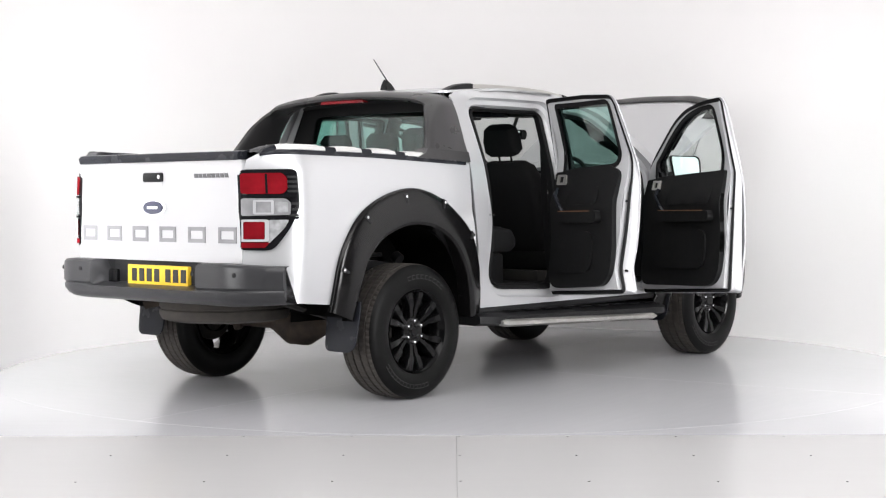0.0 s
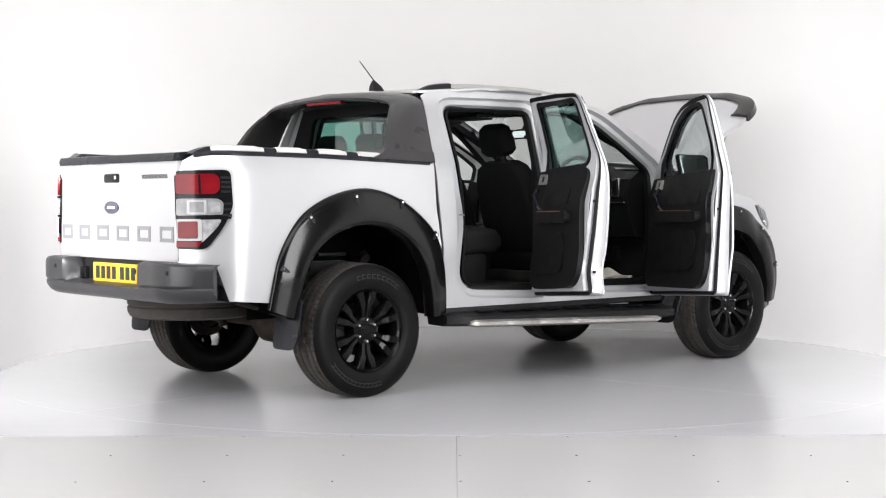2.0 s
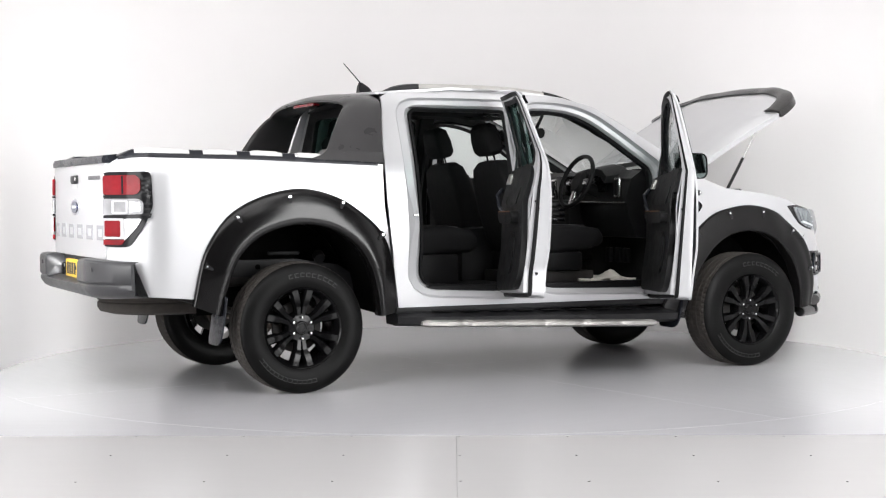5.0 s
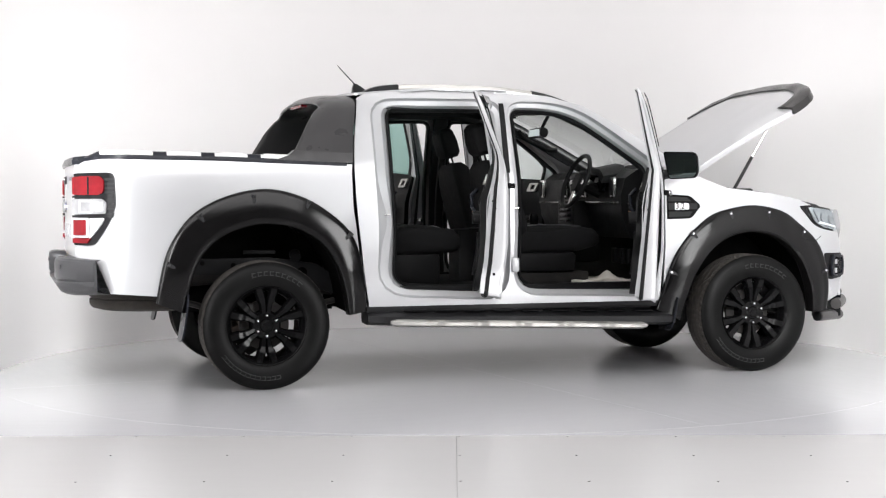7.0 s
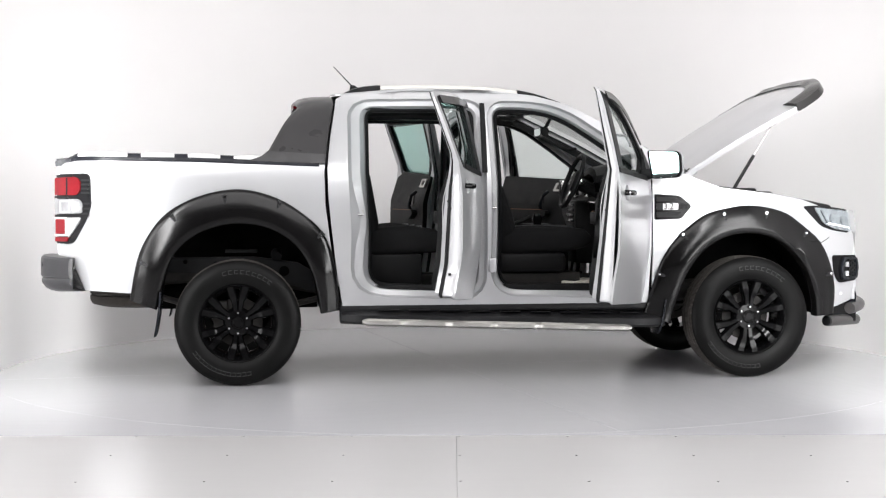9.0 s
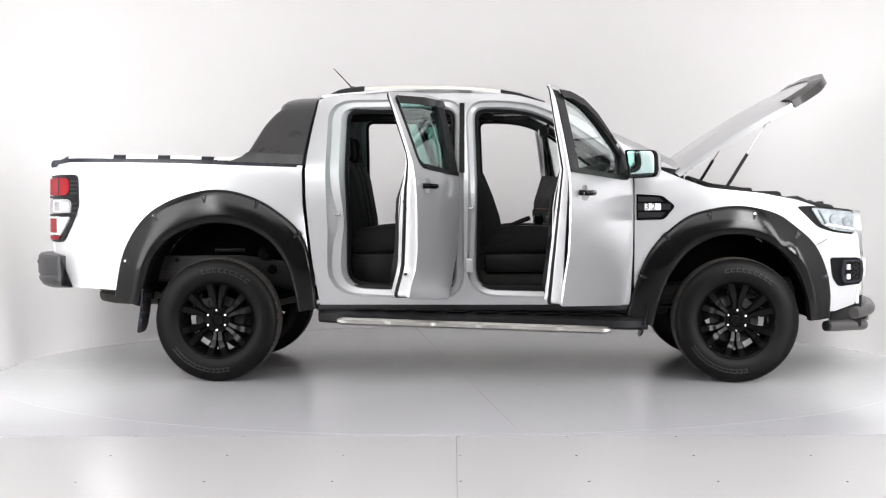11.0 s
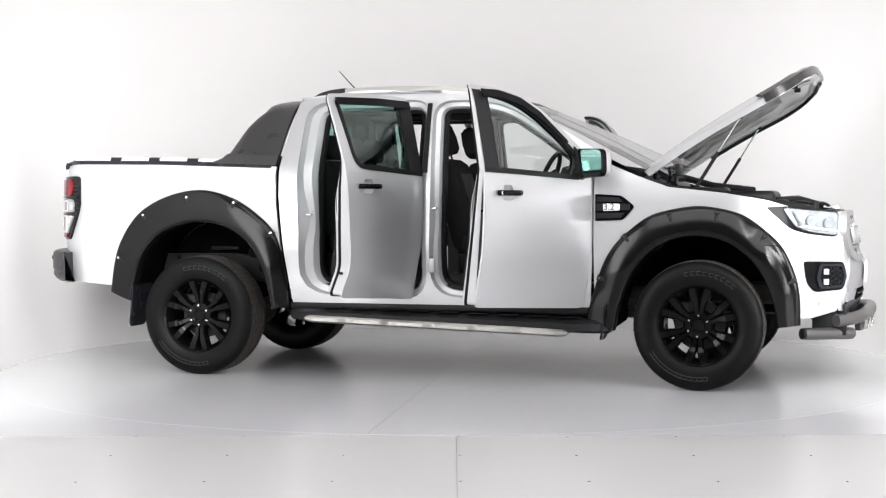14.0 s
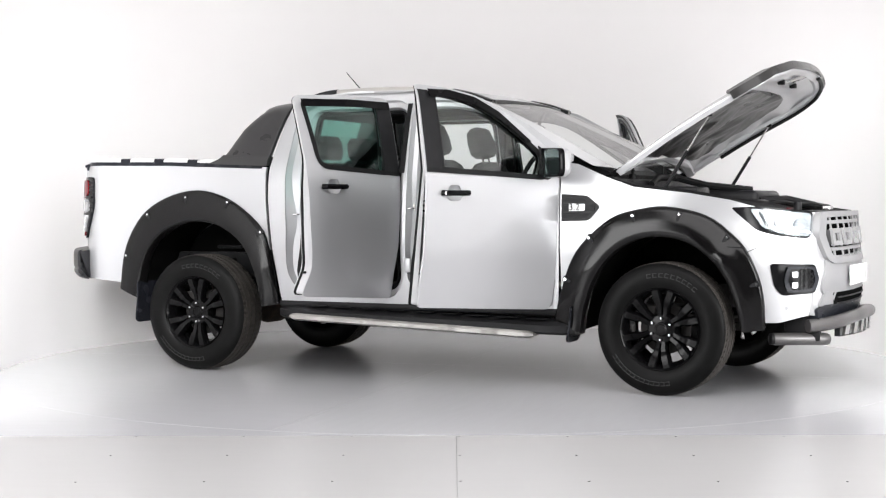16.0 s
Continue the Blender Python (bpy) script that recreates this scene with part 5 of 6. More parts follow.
        stood("mirror_bezel", loft(bmesh.new(), [ring(1.0, 0.034), ring(1.015, 0.026), ring(1.015, 0.002), ring(0.99, -0.004), ring(0.93, -0.002), ring(0.92, 0.01)], closed=True), BLACK_GLOSS)
        bm = bmesh.new()
        bm.faces.new([bm.verts.new(p) for p in ring(0.93, 0.004)])
        stood("mirror_face", bm, MIRROR, "mirror glass")


for flip in (False, True):
    build_door(True, flip)
    build_door(False, flip)

# ---------------------------------------------------------------- bonnet, standing open on gas struts
TILT = radians(30.9)


def hood_pt(u, y, d=0.0):
    w = 0.055 * (1 - (y / 0.78) ** 2) + 0.06 * math.sin(min(1.0, max(0.0, u / 1.2)) * math.pi) * 0.5 - 0.26 * max(0.0, u - 0.88) ** 2 - 0.02 * max(0, abs(y) - 0.66) / 0.1 + d
    if 0.30 < abs(y) < 0.52:
        w += 0.008 * math.sin((abs(y) - 0.30) / 0.22 * math.pi)
    return (2.868 + u * math.cos(TILT) - w * math.sin(TILT), y, 1.300 + u * math.sin(TILT) + w * math.cos(TILT))


HOOD = curve([(0.0, -0.705), (0.3, -0.735), (0.6, -0.765), (0.84, -0.780), (0.97, -0.752), (1.06, -0.685), (1.125, -0.54), (1.170, -0.30), (1.182, 0.0)], 44)
HOOD = HOOD + [(u, -y) for u, y in HOOD[-2::-1]] + [(0.06, 0.45), (0.10, 0.0), (0.06, -0.45)]
bonnet = part("bonnet", sheet(bmesh.new(), HOOD, lambda u, y: hood_pt(u, y), lambda u, y: hood_pt(u, y, -0.012), step=0.07), PAINT, truck, "silver bonnet standing open on gas struts")
edge = grown(HOOD, -0.015)
bm = loft(bmesh.new(), [[hood_pt(u, y, d) for u, y in o] for o, d in ((grown(HOOD, -0.004), -0.008), (grown(HOOD, -0.010), -0.040), (grown(HOOD, -0.060), -0.046), (grown(HOOD, -0.075), -0.030))], closed=True)
part("bonnet_flange", bm, JAMB, bonnet, "silver inner flange")
pad_hole = rounded([(0.17, -0.50), (0.72, -0.56), (0.86, -0.42), (0.88, 0.42), (0.72, 0.56), (0.17, 0.50)], 0.1, 4)
part("bonnet_inner", sheet(bmesh.new(), grown(HOOD, -0.05), lambda u, y: hood_pt(u, y, -0.028 - 0.010 * math.sin(u * 26) * (1 if u > 0.9 or abs(y) > 0.57 else 0)), None, [pad_hole], 0.05), JAMB, bonnet, "pressed silver inner panel")
part("insulation_pad", sheet(bmesh.new(), grown(pad_hole, 0.01), lambda u, y: hood_pt(u, y, -0.034 - 0.020 * abs(math.sin(u * 9) * math.cos(y * 8)) - 0.004 * math.sin(u * 31 + 5 * math.sin(y * 13)) * math.cos(y * 27 + u * 8)), lambda u, y: hood_pt(u, y, -0.016), step=0.025), INSULATION, bonnet, "dark moulded insulation pad")
for u, y in ((1.02, -0.16), (1.02, 0.16)):
    part("catch", B(-0.02, 0.02, -0.018, 0.018, -0.03, 0.0, 0.005), SEAL, bonnet, m=Matrix.Translation(hood_pt(u, y, -0.03)))
part("striker_plate", B(-0.05, 0.05, -0.07, 0.07, -0.012, 0.0, 0.006), STEEL, bonnet, m=Matrix.Translation(hood_pt(1.08, 0.0, -0.035)) @ pose(0, 0, 0, 0, -20, 0))
part("edge_rubber", tube(bmesh.new(), [hood_pt(u - 0.02, y - 0.015 if y > 0 else y, -0.048) for u, y in HOOD[46:80] if y > 0.25], 0.013, 8), SEAL, bonnet, "black rubber edge strip")
front_edge = [p for p in HOOD[:87] if p[0] > 0.82]
rows = []
for u, y in front_edge:
    c = Vector((0.55, 0.0)) - Vector((u, y))
    c.normalize()
    ins = Vector((u, y)) + c * 0.105
    mid = Vector((u, y)) + c * 0.05
    outp = Vector((u, y)) - c * 0.012
    rows.append([hood_pt(ins.x, ins.y, 0.004), hood_pt(ins.x, ins.y, 0.010), hood_pt(mid.x, mid.y, 0.026), hood_pt(outp.x, outp.y, 0.020), hood_pt(outp.x, outp.y, -0.03), hood_pt(outp.x + c.x * 0.02, outp.y + c.y * 0.02, -0.03), hood_pt(outp.x + c.x * 0.02, outp.y + c.y * 0.02, 0.004)])
part("bonnet_guard", loft(bmesh.new(), rows, closed=True, cap=True), GUARD, bonnet, "dark grey bonnet guard", sharp=50)
for s in (-1, 1):
    a, b = Vector((3.176, 0.733 * s, 1.190)), Vector((3.443, 0.728 * s, 1.622))
    st = part("gas_strut", tube(bmesh.new(), [a, a.lerp(b, 0.52)], 0.011, 10), BLACK_SATIN, truck, "black gas strut")
    part("strut_rod", tube(bmesh.new(), [a.lerp(b, 0.5), b], 0.005, 8), STEEL, st)
    part("strut_end", B(b.x - 0.015, b.x + 0.015, b.y - 0.015, b.y + 0.015, b.z - 0.012, b.z + 0.02, 0.005), SEAL, st)
    part("bonnet_hinge", tube(bmesh.new(), [(2.78, 0.69 * s, 1.27), (2.85, 0.69 * s, 1.285), (2.93, 0.68 * s, 1.325)], 0.012, 8, ry=0.02), SEAL, truck)
    part("wing_rail", tube(bmesh.new(), [(2.84, 0.75 * s, 1.245), (3.04, 0.76 * s, 1.190), (3.37, 0.76 * s, 1.150), (3.60, 0.74 * s, 1.108), (3.86, 0.62 * s, 1.065)], 0.03, 8), SEAL, truck, "black wing edge seal")

# engine bay, as far as it shows over the wings
part("bay_floor", B(2.85, 3.62, -0.72, 0.72, 0.95, 1.03, 0.01), LINER, truck)
part("radiator", B(3.62, 3.96, -0.46, 0.46, 0.60, 1.03, 0.01), LINER, truck)
part("scuttle", B(2.72, 2.98, -0.70, 0.70, 1.17, 1.255, 0.03), BLACK_SATIN, truck, "black scuttle panel")
for s in (-0.55, 0.1):
    part("wiper_arm", tube(bmesh.new(), [(2.92, s, 1.27), (2.90, s + 0.06, 1.335), (2.88, s + 0.30, 1.345), (2.87, s + 0.52, 1.34)], 0.011, 6), SEAL, truck, "black wiper arm")
    part("wiper_spindle", tube(bmesh.new(), [(2.92, s, 1.24), (2.92, s, 1.285)], 0.022, 10), SEAL, truck)
part("engine_cover", B(3.10, 3.62, -0.30, 0.30, 1.00, 1.185, 0.035, 3), BLACK_SATIN, truck, "black engine cover")
part("battery_box", B(3.05, 3.36, -0.68, -0.40, 1.00, 1.205, 0.02), BLACK_SATIN, truck)
part("air_box", B(3.42, 3.72, -0.66, -0.36, 1.0, 1.130, 0.03), SEAL, truck)
part("coolant_tank", B(3.20, 3.45, 0.42, 0.66, 1.0, 1.16, 0.03), BLACK_SATIN, truck)
part("hose", tube(bmesh.new(), [(3.02, -0.5, 1.22), (3.0, -0.3, 1.265), (3.03, -0.05, 1.27), (3.2, 0.1, 1.22), (3.45, 0.25, 1.19)], 0.022, 8), SEAL, truck)
part("hose", tube(bmesh.new(), [(3.62, -0.25, 1.12), (3.75, -0.10, 1.13), (3.88, 0.1, 1.09)], 0.025, 8), SEAL, truck)
part("warning_label", B(3.74, 3.82, -0.42, -0.30, 1.075, 1.08), RED_LENS, truck)
part("wiring_loom", tube(bmesh.new(), curve([(3.70, -0.46, 1.10), (3.78, -0.36, 1.115), (3.84, -0.22, 1.10), (3.90, -0.10, 1.105), (3.93, 0.06, 1.09)], 24), 0.011, 8), SEAL, truck, "black wiring loom")
part("filler_cap", tube(bmesh.new(), [(3.86, -0.30, 1.06), (3.86, -0.30, 1.115)], 0.024, 14), BLACK_SATIN, truck, "black filler cap")
part("slam_panel", B(3.82, 4.02, -0.56, 0.56, 1.035, 1.062, 0.01), BLACK_SATIN, truck, "black slam panel")
part("bonnet_catch", B(3.95, 4.0, -0.05, 0.05, 1.06, 1.09, 0.008), STEEL, truck)


# ---------------------------------------------------------------- front end
def nose(d=0.0):
    def f(y, z):
        Y = lerp(z, [0.6, 0.75, 1.0, 1.1], [0.665, 0.66, 0.60, 0.57])
        return (4.030 + lerp(z, [0.42, 0.55, 0.72, 0.79, 0.92, 1.06], [0.06, 0.10, 0.112, 0.080, 0.052, 0.025]) * (1 - min(1.0, abs(y) / Y) ** 2.4) + d, y, z)
    return f


def nose_part(name, o, material, parent, d=0.0, thick=0.03, holes=(), step=0.06, label=""):
    return part(name, sheet(bmesh.new(), o, nose(d), nose(d - thick), holes, step), material, parent, label)


HEX = rounded([(-0.630, 0.93), (-0.580, 1.058), (0.580, 1.058), (0.630, 0.93), (0.53, 0.785), (0.45, 0.760), (-0.45, 0.760), (-0.53, 0.785)], 0.03, 3)
HEXI = rounded([(-0.525, 0.925), (-0.475, 1.030), (0.475, 1.030), (0.525, 0.925), (0.455, 0.812), (0.40, 0.795), (-0.40, 0.795), (-0.455, 0.812)], 0.03, 3)
nose_part("front_bumper", rounded([(-0.668, 0.47), (0.668, 0.47), (0.662, 0.78), (0.60, 0.92), (0.57, 1.045), (-0.57, 1.045), (-0.60, 0.92), (-0.662, 0.78)], 0.01, 2), PAINT, truck, 0.0, 0.02, [grown(HEXI, -0.004)], label="silver front bumper")
gr = nose_part("grille", HEX, FRONT_GREY, truck, 0.025, 0.05, [HEXI], 0.05, "grey grille with block lettering shapes")
nose_part("grille_backing", grown(HEXI, 0.01), LINER, gr, -0.025, 0.004)
for z, w in ((0.998, 0.475), (0.842, 0.455)):
    nose_part("grille_bar", [(-w, z + 0.010), (w, z + 0.010), (w, z - 0.010), (-w, z - 0.010)], FRONT_GREY, gr, 0.022, 0.012)
for i in range(6):
    y = -0.40 + i * 0.16
    nose_part("grille_post", [(y - 0.012, 1.034), (y + 0.012, 1.034), (y + 0.012, 0.950), (y - 0.012, 0.950)], FRONT_GREY, gr, 0.020, 0.006)
    nose_part("grille_post", [(y - 0.012, 0.872), (y + 0.012, 0.872), (y + 0.012, 0.792), (y - 0.012, 0.792)], FRONT_GREY, gr, 0.020, 0.006)
nose_part("letter_band", [(-0.515, 0.952), (0.515, 0.952), (0.50, 0.870), (-0.50, 0.870)], BLACK_SATIN, gr, 0.024, 0.03)
for i in range(4):
    y = -0.36 + i * 0.24
    nose_part("letter_block", rounded([(y - 0.085, 0.862), (y + 0.085, 0.862), (y + 0.085, 0.960), (y - 0.085, 0.960)], 0.008, 2), FRONT_GREY, gr, 0.038, 0.02, [[(y - 0.040, 0.888), (y + 0.040, 0.888), (y + 0.040, 0.934), (y - 0.040, 0.934)]])
nose_part("bumper_centre", rounded([(-0.53, 0.785), (0.53, 0.785), (0.60, 0.62), (0.57, 0.585), (-0.57, 0.585), (-0.60, 0.62)], 0.02, 3), FRONT_GREY, truck, 0.012, 0.03, label="grey bumper centre")
part("front_number_plate", B(4.158, 4.168, -0.26, 0.26, 0.625, 0.740, 0.003), WHITE_PLATE, truck, "white number plate with bars paled as if washed out by glare")
# bars kept pale: the glare that washes out the plate is in their colour
for i in range(7):
    y = -0.205 + i * 0.062 + (0.03 if i > 3 else 0)
    part("plate_bar", B(4.168, 4.1695, y - 0.02, y + 0.02, 0.645, 0.715), WASHED_BAR, truck)
# intake opening as a flush near-black panel, its shade put into the colour
nose_part("intake_shade", rounded([(-0.47, 0.592), (0.47, 0.592), (0.43, 0.500), (-0.43, 0.500)], 0.02, 3), LINER, truck, 0.014, 0.02)
for z in (0.565, 0.53):
    nose_part("intake_bar", [(-0.40, z), (0.40, z), (0.40, z - 0.008), (-0.40, z - 0.008)], BLACK_SATIN, truck, 0.020, 0.015)
nose_part("lower_bumper", rounded([(-0.62, 0.43), (0.62, 0.43), (0.655, 0.505), (0.56, 0.525), (-0.56, 0.525), (-0.655, 0.505)], 0.02, 3), GREY_PLASTIC, truck, 0.016, 0.05, label="dark grey lower bumper")
for s in (-1, 1):
    nose_part("intake_side", rounded([(s * 0.42, 0.60), (s * 0.56, 0.60), (s * 0.62, 0.52), (s * 0.40, 0.505)], 0.01, 2), FRONT_GREY, truck, 0.014, 0.02)
# low steel guard bars
gb = part("front_guard_bar", tube(bmesh.new(), curve([(4.0, -0.66, 0.41), (4.06, -0.60, 0.415), (4.140, -0.48, 0.43), (4.185, -0.2, 0.445), (4.190, 0.0, 0.447), (4.185, 0.2, 0.445), (4.140, 0.48, 0.43), (4.06, 0.60, 0.415), (4.0, 0.66, 0.41)], 40), 0.038, 14), BAR_GREY, truck, "grey tubular front guard bar")
for s in (-1, 1):
    a, b = Vector((3.80, s * 0.745, 0.335)), Vector((4.10, s * 0.545, 0.330))
    lt = part("lower_tube", tube(bmesh.new(), [a.lerp(b, q) for q in (0.07, 0.1, 0.5, 0.9, 0.97, 1.0)], [0.034, 0.036, 0.036, 0.036, 0.034, 0.026], 16), BAR_GREY, gb)
    part("end_cap", tube(bmesh.new(), [a.lerp(b, q) for q in (0.0, 0.02, 0.08)], [0.022, 0.033, 0.033], 16), SEAL, lt, "black rubber end cap")
    part("bracket", B(3.86, 4.06, s * 0.60 - 0.03, s * 0.60 + 0.03, 0.32, 0.46, 0.01), SEAL, gb)
for i in range(7):
    y = -0.36 + i * 0.12
    o = [(y - 0.035, 0.345), (y + 0.02, 0.345), (y + 0.05, 0.415), (y - 0.005, 0.415)]
    part("guard_slat", sheet(bmesh.new(), o, lambda a, z: (4.212 - 0.35 * a * a, a, z), lambda a, z: (4.170 - 0.35 * a * a, a, z), step=0.05), STEEL, gb)
part("guard_plate", sheet(bmesh.new(), [(-0.42, 0.335), (0.42, 0.335), (0.42, 0.425), (-0.42, 0.425)], lambda a, z: (4.195 - 0.35 * a * a, a, z), lambda a, z: (4.165 - 0.35 * a * a, a, z)), BLACK_SATIN, gb)


# ---------------------------------------------------------------- cabin
part("cabin_floor", B(0.66, 2.75, -0.80, 0.80, 0.560, 0.585, 0.005), CARPET, truck, "black cabin carpet")
part("firewall", B(2.62, 2.70, -0.80, 0.80, 0.56, 1.25, 0.01), CARPET, truck)
part("back_trim", B(0.66, 0.70, -0.80, 0.80, 0.56, 1.33, 0.01), TRIM, truck)
for s in (-1, 1):
    part("sill_trim", B(0.80, 2.52, s * 0.80 - 0.03, s * 0.80 + 0.03, 0.555, 0.60, 0.008), TRIM, truck)
    bm = bmesh.new()
    rows = [[(1.50, s * (lerp(z, CAB_Z, CAB_W) - 0.115), z), (1.50, s * (lerp(z, CAB_Z, CAB_W) - 0.15), z), (1.60, s * (lerp(z, CAB_Z, CAB_W) - 0.15), z), (1.60, s * (lerp(z, CAB_Z, CAB_W) - 0.115), z)] for z in np.linspace(0.58, 1.72, 14)]
    loft(bm, rows, closed=True, cap=True)
    part("pillar_trim", bm, TRIM, truck, "black centre pillar trim")
    part("seat_belt", tube(bmesh.new(), [(1.56, s * 0.66, 1.60), (1.53, s * 0.70, 1.2), (1.52, s * 0.74, 0.70)], 0.004, 6, ry=0.024), SEAL, truck, "black seat belt")
    rows = [[(x, s * (lerp(1.70, CAB_Z, CAB_W) - 0.105), 1.695 + dz), (x, s * 0.52, 1.715 + dz), (x, s * 0.52, 1.76 + dz), (x, s * 0.62, 1.77 + dz)] for x, dz in ((0.68, 0.0), (1.2, 0.02), (1.7, 0.01), (1.96, -0.03))]
    part("roof_side_trim", loft(bmesh.new(), rows, closed=True, cap=True), HEADLINER, truck)
    part("sun_visor", B(1.80, 1.97, s * 0.36 - 0.17, s * 0.36 + 0.17, 1.700, 1.718, 0.006, m=pose(0, 0, 0)), HEADLINER, truck, "dark folded sun visor")
part("overhead_console", B(1.72, 1.93, -0.10, 0.10, 1.705, 1.745, 0.012), GREY_PLASTIC, truck)
part("roof_lamp", B(1.25, 1.35, -0.07, 0.07, 1.745, 1.765, 0.006), GREY_DECAL, truck, "pale roof lamp")
part("inside_mirror", tube(bmesh.new(), [(2.06, -0.125, 1.590), (2.07, 0.0, 1.595), (2.06, 0.125, 1.590)], 0.028, 10, ry=0.036), SEAL, truck, "black inside mirror")
part("inside_mirror_stem", tube(bmesh.new(), [(2.08, 0.0, 1.61), (2.14, 0.0, 1.72)], 0.012, 8), SEAL, truck)
part("mirror_face", B(2.030, 2.034, -0.11, 0.11, 1.568, 1.615, 0.0), MIRROR, truck)


def cushion(bm, rings):
    """A padded form through rounded boxes: (centre x, y, z, half lengths a, b) rings in the direction given by each tuple's last vector."""
    rows = []
    for c, a, b, u, v in rings:
        c, u, v = Vector(c), Vector(u), Vector(v)
        o = rounded([(-a, -b), (a, -b), (a, b), (-a, b)], min(a, b) * 0.75, 4)
        rows.append([tuple(c + u * p + v * q) for p, q in o])
    return loft(bm, rows, closed=True, cap=True)


def front_seat(y):
    st = new("front_seat")
    st.parent = truck
    st["label"] = "black cloth front seat with head restraint"
    st.matrix_basis = pose(0, y, 0)
    Y, Z, X = (0, 1, 0), (0, 0, 1), (1, 0, 0)
    bm = cushion(bmesh.new(), [((1.66, 0, 0.845), 0.23, 0.06, Y, Z), ((1.70, 0, 0.855), 0.255, 0.085, Y, Z), ((1.90, 0, 0.865), 0.26, 0.085, Y, Z), ((2.13, 0, 0.875), 0.26, 0.08, Y, Z), ((2.23, 0, 0.88), 0.25, 0.06, Y, Z), ((2.27, 0, 0.872), 0.22, 0.03, Y, Z)])
    part("cushion", bm, SEAT, st)
    bm = cushion(bmesh.new(), [((1.75, 0, 0.945), 0.14, 0.010, Y, Z), ((1.95, 0, 0.952), 0.15, 0.012, Y, Z), ((2.17, 0, 0.952), 0.15, 0.010, Y, Z)])
    part("cushion_insert", bm, SEAT_PANEL, st)
    back = Vector((-0.30, 0, 1)).normalized()
    nrm = (0.957, 0, 0.287)
    P = lambda h: tuple(Vector((1.72, 0, 0.80)) + back * h)
    bm = cushion(bmesh.new(), [(P(0.0), 0.21, 0.06, Y, nrm), (P(0.06), 0.25, 0.085, Y, nrm), (P(0.30), 0.265, 0.08, Y, nrm), (P(0.46), 0.255, 0.07, Y, nrm), (P(0.57), 0.21, 0.06, Y, nrm), (P(0.61), 0.15, 0.035, Y, nrm)])
    part("backrest", bm, SEAT, st)
    Q = lambda h: tuple(Vector(P(h)) + Vector(nrm) * 0.075)
    part("back_insert", cushion(bmesh.new(), [(Q(0.08), 0.13, 0.014, Y, nrm), (Q(0.30), 0.15, 0.012, Y, nrm), (Q(0.50), 0.14, 0.004, Y, nrm)]), SEAT_PANEL, st)
    bm = cushion(bmesh.new(), [(P(0.655), 0.10, 0.04, Y, nrm), (P(0.685), 0.135, 0.055, Y, nrm), (P(0.76), 0.135, 0.058, Y, nrm), (P(0.84), 0.115, 0.05, Y, nrm), (P(0.865), 0.08, 0.025, Y, nrm)])
    hr = part("head_restraint", bm, SEAT, st)
    for s in (-0.05, 0.05):
        part("restraint_post", tube(bmesh.new(), [Vector(P(0.58)) + Vector((0, s, 0)), Vector(P(0.68)) + Vector((0, s, 0))], 0.007, 8), BLACK_SATIN, hr)
    for s in (-0.19, 0.19):
        part("bolster", tube(bmesh.new(), [Vector(P(h)) + Vector(nrm) * 0.055 + Vector((0, s * (1.08 if h < 0.4 else 0.9), 0)) for h in (0.05, 0.2, 0.35, 0.5)], [0.035, 0.05, 0.045, 0.03], 10), SEAT, st)
        part("side_bolster", tube(bmesh.new(), [(x, s * 1.1, 0.925) for x in (1.72, 1.85, 2.0, 2.13)], [0.03, 0.042, 0.04, 0.025], 10), SEAT, st)
    part("seat_base", B(1.66, 2.10, -0.26, 0.26, 0.66, 0.79, 0.03), TRIM, st)
    part("seat_rail", B(1.60, 2.20, -0.22, 0.22, 0.585, 0.66, 0.01), CHASSIS, st)


front_seat(-0.37)
front_seat(0.37)
bench = new("rear_bench")
bench.parent = truck
bench["label"] = "black cloth rear bench seat"
Y, Z = (0, 1, 0), (0, 0, 1)
for y, hw in ((-0.42, 0.25), (0.0, 0.15), (0.42, 0.25)):
    bm = cushion(bmesh.new(), [((0.80, y, 0.85), hw * 0.9, 0.06, Y, Z), ((0.86, y, 0.86), hw, 0.09, Y, Z), ((1.08, y, 0.88), hw, 0.09, Y, Z), ((1.25, y, 0.87), hw * 0.98, 0.075, Y, Z), ((1.295, y, 0.86), hw * 0.9, 0.04, Y, Z)])
    part("cushion", bm, SEAT, bench)
    bm = cushion(bmesh.new(), [((0.83, y, 0.90), hw * 0.9, 0.06, Y, (1, 0, 0)), ((0.81, y, 1.0), hw, 0.075, Y, (1, 0, 0)), ((0.765, y, 1.28), hw, 0.07, Y, (1, 0, 0)), ((0.745, y, 1.38), hw * 0.85, 0.05, Y, (1, 0, 0))])
    part("backrest", bm, SEAT, bench)
    bm = cushion(bmesh.new(), [((0.745, y, 1.40), 0.09, 0.03, Y, (1, 0, 0)), ((0.74, y, 1.43), 0.12, 0.045, Y, (1, 0, 0)), ((0.73, y, 1.52), 0.12, 0.045, Y, (1, 0, 0)), ((0.728, y, 1.56), 0.09, 0.025, Y, (1, 0, 0))])
    part("head_restraint", bm, SEAT, bench)
    part("seam_piping", tube(bmesh.new(), [(1.16, y - hw * 0.85, 0.955), (1.18, y, 0.962), (1.16, y + hw * 0.85, 0.955)], 0.004, 6), GREY_DECAL, bench)
part("bench_base", B(0.78, 1.16, -0.66, 0.66, 0.58, 0.79, 0.02), TRIM, bench)

